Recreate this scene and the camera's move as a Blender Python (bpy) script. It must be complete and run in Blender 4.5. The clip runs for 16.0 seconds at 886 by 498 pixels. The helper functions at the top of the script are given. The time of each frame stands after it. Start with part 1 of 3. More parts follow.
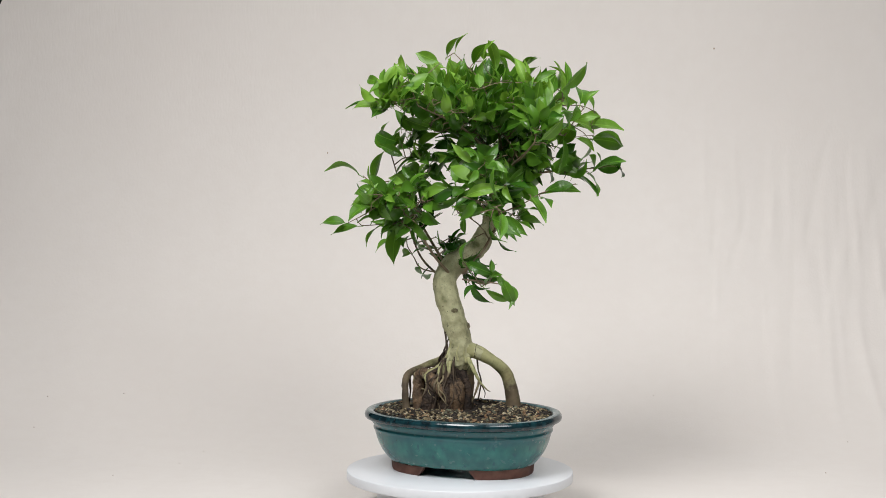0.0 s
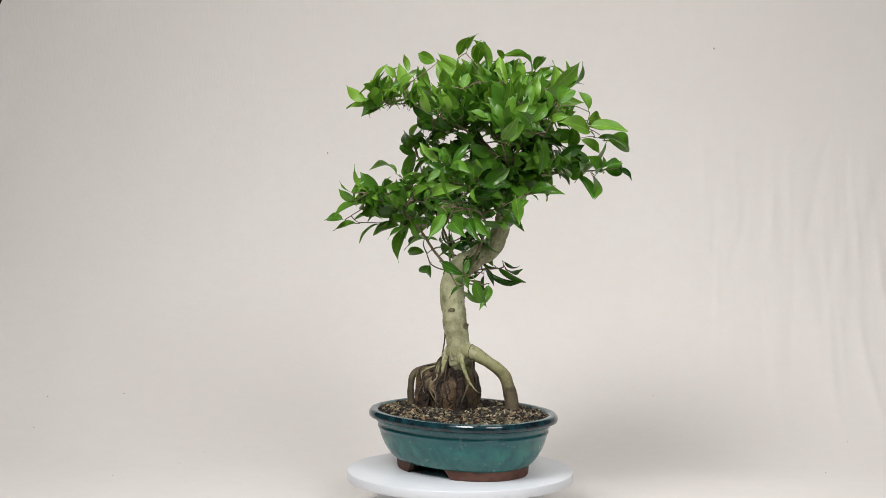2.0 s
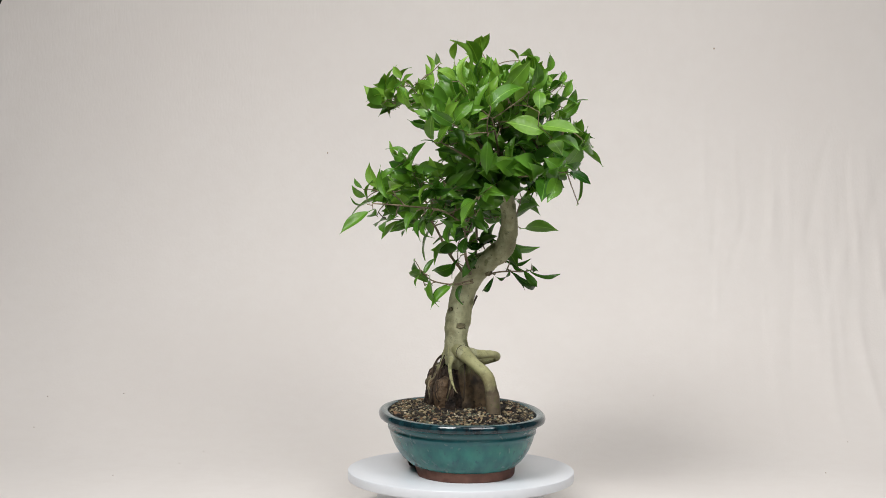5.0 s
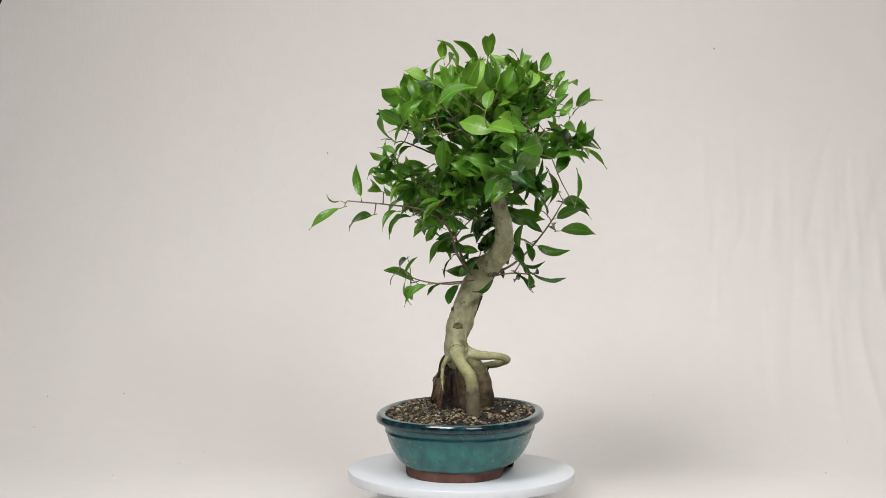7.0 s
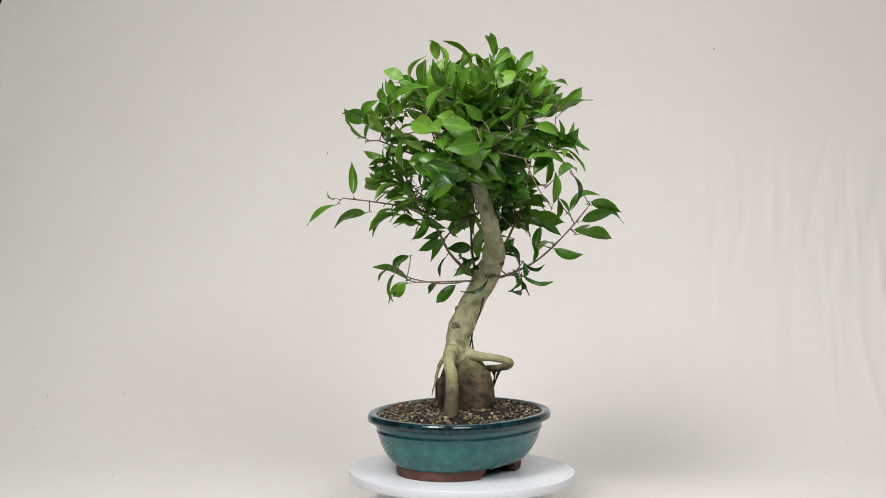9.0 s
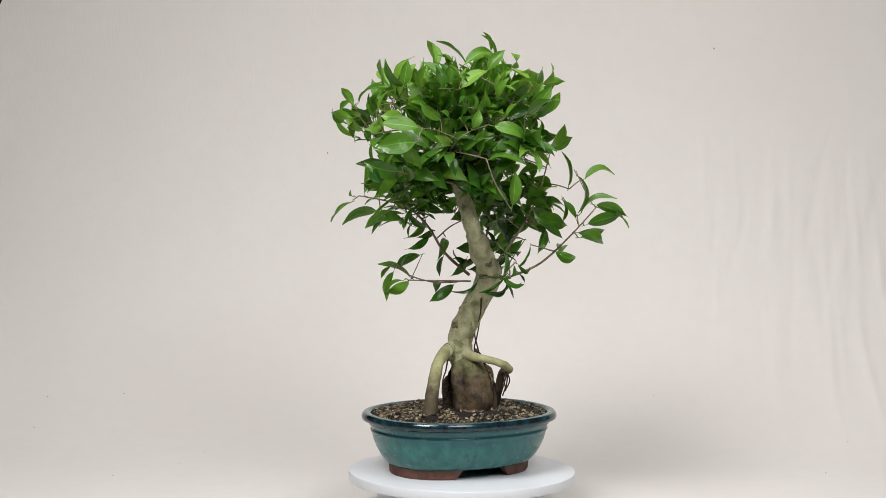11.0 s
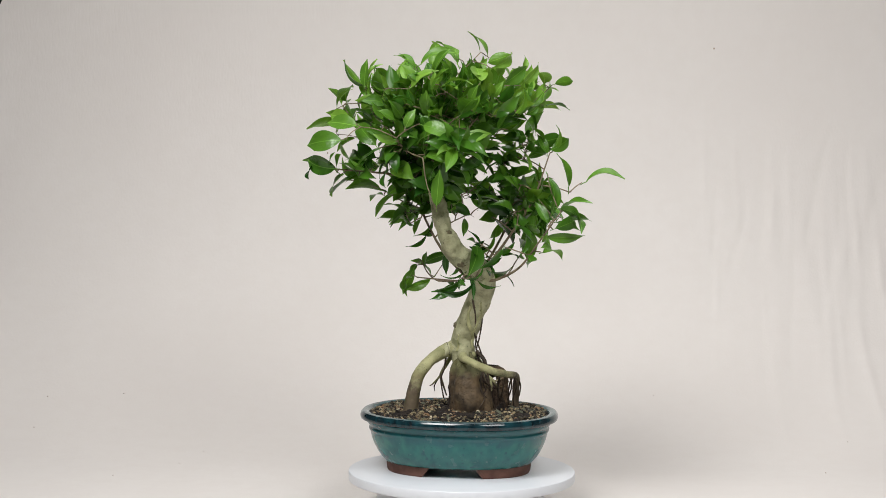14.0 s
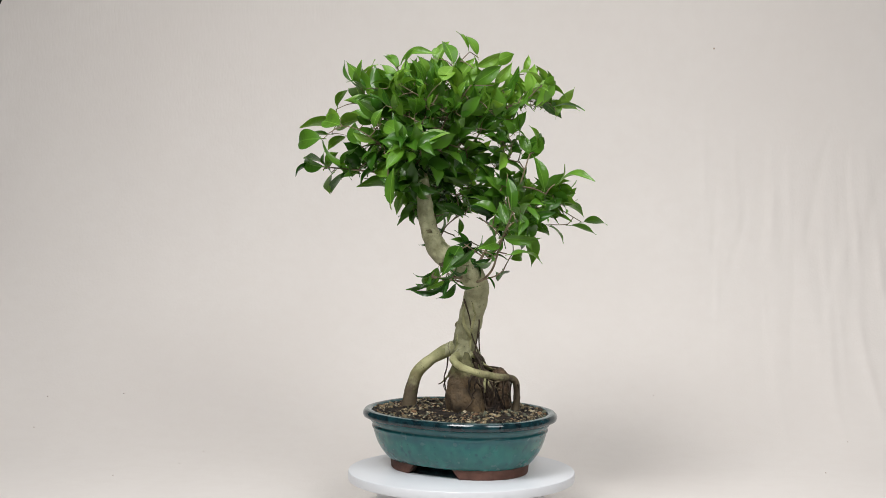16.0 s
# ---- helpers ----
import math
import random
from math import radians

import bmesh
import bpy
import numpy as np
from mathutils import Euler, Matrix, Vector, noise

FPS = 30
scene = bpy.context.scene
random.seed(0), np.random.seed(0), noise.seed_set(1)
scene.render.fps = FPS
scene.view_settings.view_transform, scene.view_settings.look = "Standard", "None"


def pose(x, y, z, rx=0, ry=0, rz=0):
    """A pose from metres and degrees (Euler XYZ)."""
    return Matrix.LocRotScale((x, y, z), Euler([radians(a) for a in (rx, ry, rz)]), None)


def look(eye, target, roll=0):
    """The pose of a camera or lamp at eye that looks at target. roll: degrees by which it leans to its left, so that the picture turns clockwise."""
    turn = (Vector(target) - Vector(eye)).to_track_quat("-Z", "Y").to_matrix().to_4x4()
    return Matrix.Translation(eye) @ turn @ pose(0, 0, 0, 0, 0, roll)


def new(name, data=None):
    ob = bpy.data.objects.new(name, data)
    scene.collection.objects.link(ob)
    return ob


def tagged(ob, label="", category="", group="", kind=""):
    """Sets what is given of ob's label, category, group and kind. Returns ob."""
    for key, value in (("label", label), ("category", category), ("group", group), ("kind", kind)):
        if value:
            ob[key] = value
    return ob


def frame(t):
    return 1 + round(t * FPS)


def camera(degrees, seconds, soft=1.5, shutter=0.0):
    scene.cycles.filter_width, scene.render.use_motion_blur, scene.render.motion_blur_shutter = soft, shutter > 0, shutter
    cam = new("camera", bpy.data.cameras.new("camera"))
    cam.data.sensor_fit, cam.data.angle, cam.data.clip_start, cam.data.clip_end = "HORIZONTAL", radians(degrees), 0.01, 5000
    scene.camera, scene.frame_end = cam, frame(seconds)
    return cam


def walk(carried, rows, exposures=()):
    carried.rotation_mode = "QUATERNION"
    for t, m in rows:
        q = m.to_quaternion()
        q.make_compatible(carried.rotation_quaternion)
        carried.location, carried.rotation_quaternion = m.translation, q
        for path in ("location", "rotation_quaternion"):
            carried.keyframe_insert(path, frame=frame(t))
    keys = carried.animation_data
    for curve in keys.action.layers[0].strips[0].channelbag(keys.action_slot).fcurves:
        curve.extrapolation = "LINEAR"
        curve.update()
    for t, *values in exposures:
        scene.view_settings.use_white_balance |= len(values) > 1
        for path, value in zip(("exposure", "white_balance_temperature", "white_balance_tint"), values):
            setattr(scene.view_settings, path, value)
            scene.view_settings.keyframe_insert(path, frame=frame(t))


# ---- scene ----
from mathutils.bvhtree import BVHTree

# ---- camera ----
cam = camera(25.0, 16.0, soft=0.7)
EYE = (0.0, -2.636, 0.4952)
walk(cam, [(0.0, look(EYE, (-0.0262, -0.008, 0.2920), 0.52)), (16.0, look(EYE, (-0.0262, -0.008, 0.2920), 0.52))])

# ---- light ----
TABLE = -0.062          # the cloth under the turntable
BASE_Z = -0.0034        # top of the turning disc
TURN = -12.02           # degrees a second

world = bpy.data.worlds.new("room_light")
scene.world = world
world.use_nodes = True
world.node_tree.nodes["Background"].inputs["Color"].default_value = (1.0, 0.97, 0.94, 1)
world.node_tree.nodes["Background"].inputs["Strength"].default_value = 0.25


def softbox(name, eye, target, size, watts, colour, spread):
    data = bpy.data.lights.new(name, "AREA")
    data.shape, data.size, data.size_y, data.energy, data.color = "RECTANGLE", size[0], size[1], watts, colour
    data.spread = radians(spread)
    ob = new(name, data)
    ob.matrix_world = look(eye, target)
    return ob


softbox("softbox_key", (-0.65, -1.30, 1.75), (0.14, 0.15, 0.0), (0.75, 0.75), 13.5, (1.0, 0.985, 0.98), 108)
softbox("softbox_right", (0.85, -1.65, 1.75), (0.30, 0.15, 0.0), (0.9, 0.9), 9.8, (1.0, 0.99, 0.99), 112)
# added overhead fill, only there to brighten the cloth round the turntable
softbox("added_fill_top", (0.15, -0.20, 1.60), (0.15, 0.2, -0.06), (1.0, 1.0), 6.3, (1.0, 0.985, 0.98), 150)
scene.view_settings.exposure = 0.0


# ---- materials ----
def material(name, colour=(0.5, 0.5, 0.5), rough=0.5):
    m = bpy.data.materials.new(name)
    m.use_nodes = True
    t = m.node_tree
    b = t.nodes["Principled BSDF"]
    b.inputs["Base Color"].default_value = (*colour, 1)
    b.inputs["Roughness"].default_value = rough
    return m, t, b


def node(t, kind, **inputs):
    n = t.nodes.new(kind)
    for k, v in inputs.items():
        n.inputs[k.replace("_", " ")].default_value = v
    return n


def ramp(t, source, stops):
    r = t.nodes.new("ShaderNodeValToRGB")
    e = r.color_ramp.elements
    while len(e) < len(stops):
        e.new(0.5)
    for el, (at, c) in zip(e, stops):
        el.position, el.color = at, (*c, 1)
    t.links.new(source, r.inputs[0])
    return r.outputs[0]


def mix(t, fac, a, b, how="MIX"):
    n = t.nodes.new("ShaderNodeMix")
    n.data_type, n.blend_type = "RGBA", how
    if isinstance(fac, (int, float)):
        n.inputs[0].default_value = fac
    else:
        t.links.new(fac, n.inputs[0])
    for s, v in ((6, a), (7, b)):
        if isinstance(v, tuple):
            n.inputs[s].default_value = (*v, 1)
        else:
            t.links.new(v, n.inputs[s])
    return n.outputs[2]


def coords(t):
    return t.nodes.new("ShaderNodeTexCoord").outputs["Object"]


def noise_tex(t, scale, detail=4.0, where=None):
    n = node(t, "ShaderNodeTexNoise", Scale=scale, Detail=detail)
    t.links.new(where or coords(t), n.inputs["Vector"])
    return n.outputs[0]


def bump(t, b, height, strength, distance=0.002):
    n = node(t, "ShaderNodeBump", Strength=strength, Distance=distance)
    t.links.new(height, n.inputs["Height"])
    t.links.new(n.outputs[0], b.inputs["Normal"])


def leaf_material(name, dark, light, rough):
    m, t, b = material(name, dark, rough)
    info = t.nodes.new("ShaderNodeObjectInfo")
    island = t.nodes.new("ShaderNodeNewGeometry")
    add = t.nodes.new("ShaderNodeMath")
    add.operation = "WRAP"
    add.inputs[1].default_value, add.inputs[2].default_value = 1.0, 0.0
    both = t.nodes.new("ShaderNodeMath")
    both.operation = "ADD"
    t.links.new(info.outputs["Random"], both.inputs[0])
    t.links.new(island.outputs["Random Per Island"], both.inputs[1])
    t.links.new(both.outputs[0], add.inputs[0])
    body = ramp(t, add.outputs[0], ((0.0, dark), (1.0, light)))
    blotch = ramp(t, noise_tex(t, 4.0, 3.0), ((0.3, (0.8, 0.85, 0.8)), (0.75, (1.08, 1.04, 1.0))))
    colour = mix(t, 1.0, body, blotch, "MULTIPLY")
    # paler midrib along the leaf
    sep = t.nodes.new("ShaderNodeSeparateXYZ")
    t.links.new(coords(t), sep.inputs[0])
    ab = t.nodes.new("ShaderNodeMath")
    ab.operation = "ABSOLUTE"
    t.links.new(sep.outputs[1], ab.inputs[0])
    rib = ramp(t, ab.outputs[0], ((0.004, (0.55, 0.55, 0.55)), (0.013, (0, 0, 0))))
    colour = mix(t, rib, colour, tuple(min(1, c * 1.5 + 0.02) for c in light))
    t.links.new(colour, b.inputs["Base Color"])
    bump(t, b, noise_tex(t, 9.0, 4.0), 0.10, 0.02)
    b.inputs["Specular IOR Level"].default_value = 0.45
    tr = t.nodes.new("ShaderNodeBsdfTranslucent")
    t.links.new(mix(t, 1.0, colour, (1.5, 1.45, 0.7), "MULTIPLY"), tr.inputs["Color"])
    mx = t.nodes.new("ShaderNodeMixShader")
    mx.inputs[0].default_value = 0.25
    t.links.new(b.outputs[0], mx.inputs[1])
    t.links.new(tr.outputs[0], mx.inputs[2])
    t.links.new(mx.outputs[0], t.nodes["Material Output"].inputs[0])
    return m


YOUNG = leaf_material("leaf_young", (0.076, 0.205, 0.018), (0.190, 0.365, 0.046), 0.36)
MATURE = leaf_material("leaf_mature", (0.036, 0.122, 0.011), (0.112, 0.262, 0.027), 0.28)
# deep green that paints the crown's inner shade into the leaf colour
DARK = leaf_material("leaf_dark_shade", (0.015, 0.064, 0.010), (0.045, 0.135, 0.017), 0.24)


def bark_material(name, low, high, spots, scale=60, ripe=None, relief=0.5):
    """Bark; ripe: the colours that it takes towards the end of a root (attribute ripeness)."""
    m, t, b = material(name, low, 0.75)
    grain = noise_tex(t, scale, 6.0)
    c = ramp(t, grain, ((0.3, low), (0.7, high)))
    if ripe:
        at = t.nodes.new("ShaderNodeAttribute")
        at.attribute_name = "ripeness"
        wob = t.nodes.new("ShaderNodeMath")
        wob.operation = "MULTIPLY_ADD"
        t.links.new(noise_tex(t, 140, 5.0), wob.inputs[0])
        wob.inputs[1].default_value = 0.55
        t.links.new(at.outputs["Fac"], wob.inputs[2])
        c = mix(t, ramp(t, wob.outputs[0], ((0.72, (0, 0, 0)), (1.08, (1, 1, 1)))), c, ramp(t, grain, ((0.3, ripe[0]), (0.7, ripe[1]))))
    c = mix(t, ramp(t, noise_tex(t, scale * 0.35, 5.0), ((0.56, (0, 0, 0)), (0.70, (0.75, 0.75, 0.75)))), c, spots)
    pores = node(t, "ShaderNodeTexVoronoi", Scale=scale * 5)
    t.links.new(coords(t), pores.inputs["Vector"])
    c = mix(t, ramp(t, pores.outputs[0], ((0.12, (0.5, 0.5, 0.5)), (0.2, (0, 0, 0)))), c, tuple(x * 0.45 for x in low))
    # scattered dark flecks and a little moss
    c = mix(t, ramp(t, noise_tex(t, 230, 3.0), ((0.655, (0, 0, 0)), (0.70, (0.7, 0.7, 0.7)))), c, tuple(x * 0.35 for x in low))
    c = mix(t, ramp(t, noise_tex(t, 52, 9.0), ((0.62, (0, 0, 0)), (0.67, (0.6, 0.6, 0.6)))), c, (low[0] * 0.36, low[1] * 0.42, low[2] * 0.25))
    t.links.new(c, b.inputs["Base Color"])
    bump(t, b, noise_tex(t, scale * 3, 9.0), relief, 0.0015 if relief < 0.8 else 0.004)
    return m


BARK = bark_material("pale_bark", (0.235, 0.235, 0.125), (0.43, 0.425, 0.260), (0.135, 0.125, 0.058), 75, ((0.03, 0.02, 0.011), (0.14, 0.095, 0.05)))
ROOT = bark_material("root_bark", (0.23, 0.235, 0.105), (0.42, 0.41, 0.215), (0.19, 0.165, 0.07), 60, ((0.055, 0.040, 0.024), (0.15, 0.115, 0.068)))
# brown bark, taken near black to paint the deep shadow between the roots
BROWN = bark_material("shaded_brown_root", (0.0045, 0.0026, 0.0015), (0.050, 0.028, 0.014), (0.010, 0.006, 0.004), 110, None, 1.0)
TAN = bark_material("tan_root", (0.13, 0.105, 0.058), (0.26, 0.215, 0.125), (0.085, 0.06, 0.033))
BULB = bark_material("bulb_root", (0.018, 0.012, 0.006), (0.165, 0.112, 0.058), (0.012, 0.009, 0.005), 55, ((0.055, 0.056, 0.020), (0.205, 0.195, 0.088)), 0.7)
RUSSET = bark_material("russet_root", (0.032, 0.020, 0.011), (0.185, 0.118, 0.064), (0.012, 0.007, 0.004), 85, None, 0.8)
TWIG = bark_material("twig_bark", (0.125, 0.090, 0.052), (0.25, 0.20, 0.125), (0.08, 0.06, 0.03), 90)
SCAR = bark_material("scar_bark", (0.085, 0.07, 0.035), (0.25, 0.225, 0.125), (0.05, 0.035, 0.018), 160, None, 0.9)
FIBRE = bark_material("fibre_root", (0.025, 0.016, 0.009), (0.065, 0.044, 0.025), (0.02, 0.013, 0.007), 90)


def glaze_material(name, deep, pale, breaking, run=None, gloss=0.10):
    m, t, b = material(name, deep, 0.16)
    where = coords(t)
    stretch = t.nodes.new("ShaderNodeMapping")
    stretch.inputs["Scale"].default_value = (1, 1, 0.6)
    t.links.new(where, stretch.inputs[0])
    c = ramp(t, noise_tex(t, 75, 9.0, stretch.outputs[0]), ((0.32, deep), (0.68, pale)))
    c = mix(t, ramp(t, noise_tex(t, 130, 8.0, stretch.outputs[0]), ((0.60, (0, 0, 0)), (0.68, (0.8, 0.8, 0.8)))), c, breaking)
    if run:
        sep = t.nodes.new("ShaderNodeSeparateXYZ")
        t.links.new(where, sep.inputs[0])
        edge = t.nodes.new("ShaderNodeMath")
        edge.operation = "MULTIPLY_ADD"
        t.links.new(noise_tex(t, 45, 6.0), edge.inputs[0])
        edge.inputs[1].default_value = 0.030
        t.links.new(sep.outputs[2], edge.inputs[2])
        c = mix(t, ramp(t, edge.outputs[0], ((0.060, (0, 0, 0)), (0.068, (0.7, 0.7, 0.7)))), c, run)
    c = mix(t, ramp(t, noise_tex(t, 260, 3.0), ((0.70, (0, 0, 0)), (0.76, (1, 1, 1)))), c, tuple(x * 0.4 for x in deep))
    t.links.new(c, b.inputs["Base Color"])
    bump(t, b, noise_tex(t, 120, 5.0), 0.12, 0.002)
    t.links.new(ramp(t, noise_tex(t, 90, 4.0), ((0.3, (gloss, gloss, gloss)), (0.8, (gloss + 0.18,) * 3))), b.inputs["Roughness"])
    b.inputs["Specular IOR Level"].default_value = 0.5
    return m


GLAZE = glaze_material("teal_glaze", (0.009, 0.098, 0.100), (0.026, 0.175, 0.152), (0.012, 0.075, 0.092), (0.012, 0.088, 0.110), 0.15)
RIM_GLAZE = glaze_material("dark_rim_glaze", (0.003, 0.008, 0.012), (0.010, 0.046, 0.056), (0.003, 0.004, 0.006), None, 0.05)
# grey-teal glaze, its colour lifted to paint in the cloth's reflection
LIP_GLAZE = glaze_material("lip_glaze_reflection", (0.022, 0.060, 0.066), (0.085, 0.145, 0.148), (0.010, 0.022, 0.026))

CLAY, t, b = material("red_clay", (0.19, 0.075, 0.047), 0.8)
t.links.new(ramp(t, noise_tex(t, 70, 6.0), ((0.3, (0.085, 0.034, 0.023)), (0.7, (0.175, 0.080, 0.056)))), b.inputs["Base Color"])
bump(t, b, noise_tex(t, 400, 4.0), 0.3, 0.001)

WHITE, t, b = material("white_laminate", (0.80, 0.81, 0.83), 0.35)
t.links.new(ramp(t, noise_tex(t, 14, 5.0), ((0.3, (0.665, 0.690, 0.725)), (0.7, (0.70, 0.725, 0.76)))), b.inputs["Base Color"])
GREY, t, b = material("grey_plastic", (0.66, 0.67, 0.69), 0.4)
bump(t, b, noise_tex(t, 300, 3.0), 0.1, 0.001)

SOIL, t, b = material("dark_soil", (0.03, 0.02, 0.013), 0.95)
t.links.new(ramp(t, noise_tex(t, 120, 8.0), ((0.3, (0.006, 0.004, 0.0025)), (0.75, (0.030, 0.019, 0.011)))), b.inputs["Base Color"])
bump(t, b, noise_tex(t, 260, 8.0), 1.0, 0.008)


def grit(name, source):
    m, t, b = material(name, (0.3, 0.25, 0.18), 0.8)
    n = t.nodes.new("ShaderNodeObjectInfo" if source == "Random" else "ShaderNodeNewGeometry")
    c = ramp(t, n.outputs[source], ((0.0, (0.012, 0.008, 0.005)), (0.40, (0.045, 0.034, 0.020)), (0.56, (0.15, 0.118, 0.066)),
                                    (0.72, (0.29, 0.235, 0.135)), (0.82, (0.11, 0.118, 0.080)), (0.89, (0.23, 0.135, 0.072)), (0.95, (0.44, 0.385, 0.27))))
    t.nodes[c.node.name].color_ramp.interpolation = "CONSTANT"
    c = mix(t, 1.0, c, ramp(t, noise_tex(t, 300, 4.0), ((0.3, (0.65, 0.63, 0.6)), (0.7, (1.1, 1.1, 1.1)))), "MULTIPLY")
    t.links.new(c, b.inputs["Base Color"])
    return m


PEBBLE, GRAVEL = grit("pebble", "Random"), grit("gravel", "Random Per Island")

CLOTH, t, b = material("cream_cloth", (0.74, 0.70, 0.66), 0.9)
c = ramp(t, noise_tex(t, 2.2, 4.0), ((0.3, (0.725, 0.688, 0.655)), (0.7, (0.760, 0.728, 0.695))))
c = mix(t, ramp(t, noise_tex(t, 40, 6.0), ((0.4, (0, 0, 0)), (0.8, (0.5, 0.5, 0.5)))), c, (0.715, 0.675, 0.638))
t.links.new(c, b.inputs["Base Color"])
weave = t.nodes.new("ShaderNodeMapping")
weave.inputs["Scale"].default_value = (260, 260, 40)
t.links.new(coords(t), weave.inputs[0])
bump(t, b, noise_tex(t, 1.0, 5.0, weave.outputs[0]), 0.18, 0.002)
b.inputs["Sheen Weight"].default_value = 0.15

PAINT, t, b = material("grey_wall_paint", (0.50, 0.49, 0.475), 0.85)
t.links.new(ramp(t, noise_tex(t, 3, 5.0), ((0.3, (0.47, 0.46, 0.445)), (0.7, (0.53, 0.52, 0.505)))), b.inputs["Base Color"])
BLACK, t, b = material("black_fabric", (0.012, 0.012, 0.013), 0.9)
bump(t, b, noise_tex(t, 200, 4.0), 0.4, 0.002)
FLOOR, t, b = material("grey_floor", (0.22, 0.20, 0.18), 0.6)
t.links.new(ramp(t, noise_tex(t, 5, 6.0), ((0.3, (0.19, 0.175, 0.16)), (0.7, (0.26, 0.24, 0.215)))), b.inputs["Base Color"])
LINT, t, b = material("brown_lint", (0.42, 0.34, 0.28), 0.9)


# ---- building helpers ----
def finish(name, bm, mat, parent=None, label="", smooth=True):
    me = bpy.data.meshes.new(name)
    bm.normal_update()
    bm.to_mesh(me)
    bm.free()
    if smooth:
        for f in me.polygons:
            f.use_smooth = True
    me.materials.append(mat)
    ob = new(name, me)
    if parent:
        ob.parent = parent
    if label:
        tagged(ob, label)
    return ob


part = finish


def curve_points(pts, radii, steps):
    """Catmull-Rom through pts, with radii."""
    P = [Vector(q) for q in pts]
    P = [P[0] * 2 - P[1]] + P + [P[-1] * 2 - P[-2]]
    R = [radii[0]] + list(radii) + [radii[-1]]
    out = []
    for i in range(1, len(P) - 2):
        a, b_, c_, d = P[i - 1:i + 3]
        for k in range(steps):
            u = k / steps
            q = 0.5 * ((2 * b_) + (c_ - a) * u + (2 * a - 5 * b_ + 4 * c_ - d) * u * u + (3 * b_ - a - 3 * c_ + d) * u ** 3)
            out.append((q, R[i] + (R[i + 1] - R[i]) * u))
    out.append((P[-2], R[-2]))
    return out


def tube(bm, line, sides=8, rough=0.0, seed=0.0, cap=True, ripen=None):
    """A tube along (point, radius) pairs, its skin made uneven by rough (a share of the radius)."""
    rings, side = [], None
    n = len(line)
    ripe = bm.verts.layers.float.get("ripeness") or bm.verts.layers.float.new("ripeness")
    for i, (q, r) in enumerate(line):
        d = (line[min(i + 1, n - 1)][0] - line[max(i - 1, 0)][0]).normalized()
        if side is None:
            side = d.orthogonal().normalized()
        side = (side - d * side.dot(d)).normalized()
        other = d.cross(side)
        ring = []
        for k in range(sides):
            a = 2 * math.pi * k / sides
            v = side * math.cos(a) + other * math.sin(a)
            s = r
            if rough:
                s *= 1 + rough * noise.noise((q + v * r) * (0.35 / r) + Vector((seed, 0, 0))) + rough * 0.5 * noise.noise((q + v * r) * (1.1 / r) + Vector((0, seed, 0)))
            ring.append(bm.verts.new(q + v * s))
            ring[-1][ripe] = ripen(i / (n - 1)) if ripen else i / (n - 1)
        rings.append(ring)
    for p_, q_ in zip(rings, rings[1:]):
        for k in range(sides):
            bm.faces.new((p_[k], p_[(k + 1) % sides], q_[(k + 1) % sides], q_[k]))
    if cap:
        bm.faces.new(list(reversed(rings[0])))
        bm.faces.new(rings[-1])


def mm(*v):
    return Vector(v) / 1000


# ---- the place ----
def box(name, lo, hi, mat, parent=None):
    bm = bmesh.new()
    bmesh.ops.create_cube(bm, size=1)
    for v in bm.verts:
        v.co = Vector([lo[i] + (v.co[i] + 0.5) * (hi[i] - lo[i]) for i in range(3)])
    return finish(name, bm, mat, parent, smooth=False)


ROOM = (-2.6, 2.6, -4.2, 2.3, -0.85, 2.35)
x0, x1, y0, y1, z0, z1 = ROOM
for name, lo, hi, mat, words in (
        ("floor", (x0, y0, z0 - 0.1), (x1, y1, z0), FLOOR, "grey studio floor"),
        ("ceiling", (x0, y0, z1), (x1, y1, z1 + 0.1), PAINT, "plain grey studio ceiling"),
        ("wall_west", (x0 - 0.1, y0, z0 - 0.1), (x0, y1, z1 + 0.1), PAINT, "plain grey painted studio wall"),
        ("wall_east", (x1, y0, z0 - 0.1), (x1 + 0.1, y1, z1 + 0.1), PAINT, "plain grey painted studio wall"),
        ("wall_south", (x0, y0 - 0.1, z0 - 0.1), (x1, y0, z1 + 0.1), PAINT, "plain grey painted studio wall"),
        ("wall_north", (x0, y1, z0 - 0.1), (x1, y1 + 0.1, z1 + 0.1), BLACK, "black studio wall behind the cloth")):
    tagged(box(name, lo, hi, mat), words, "room", kind="structure")


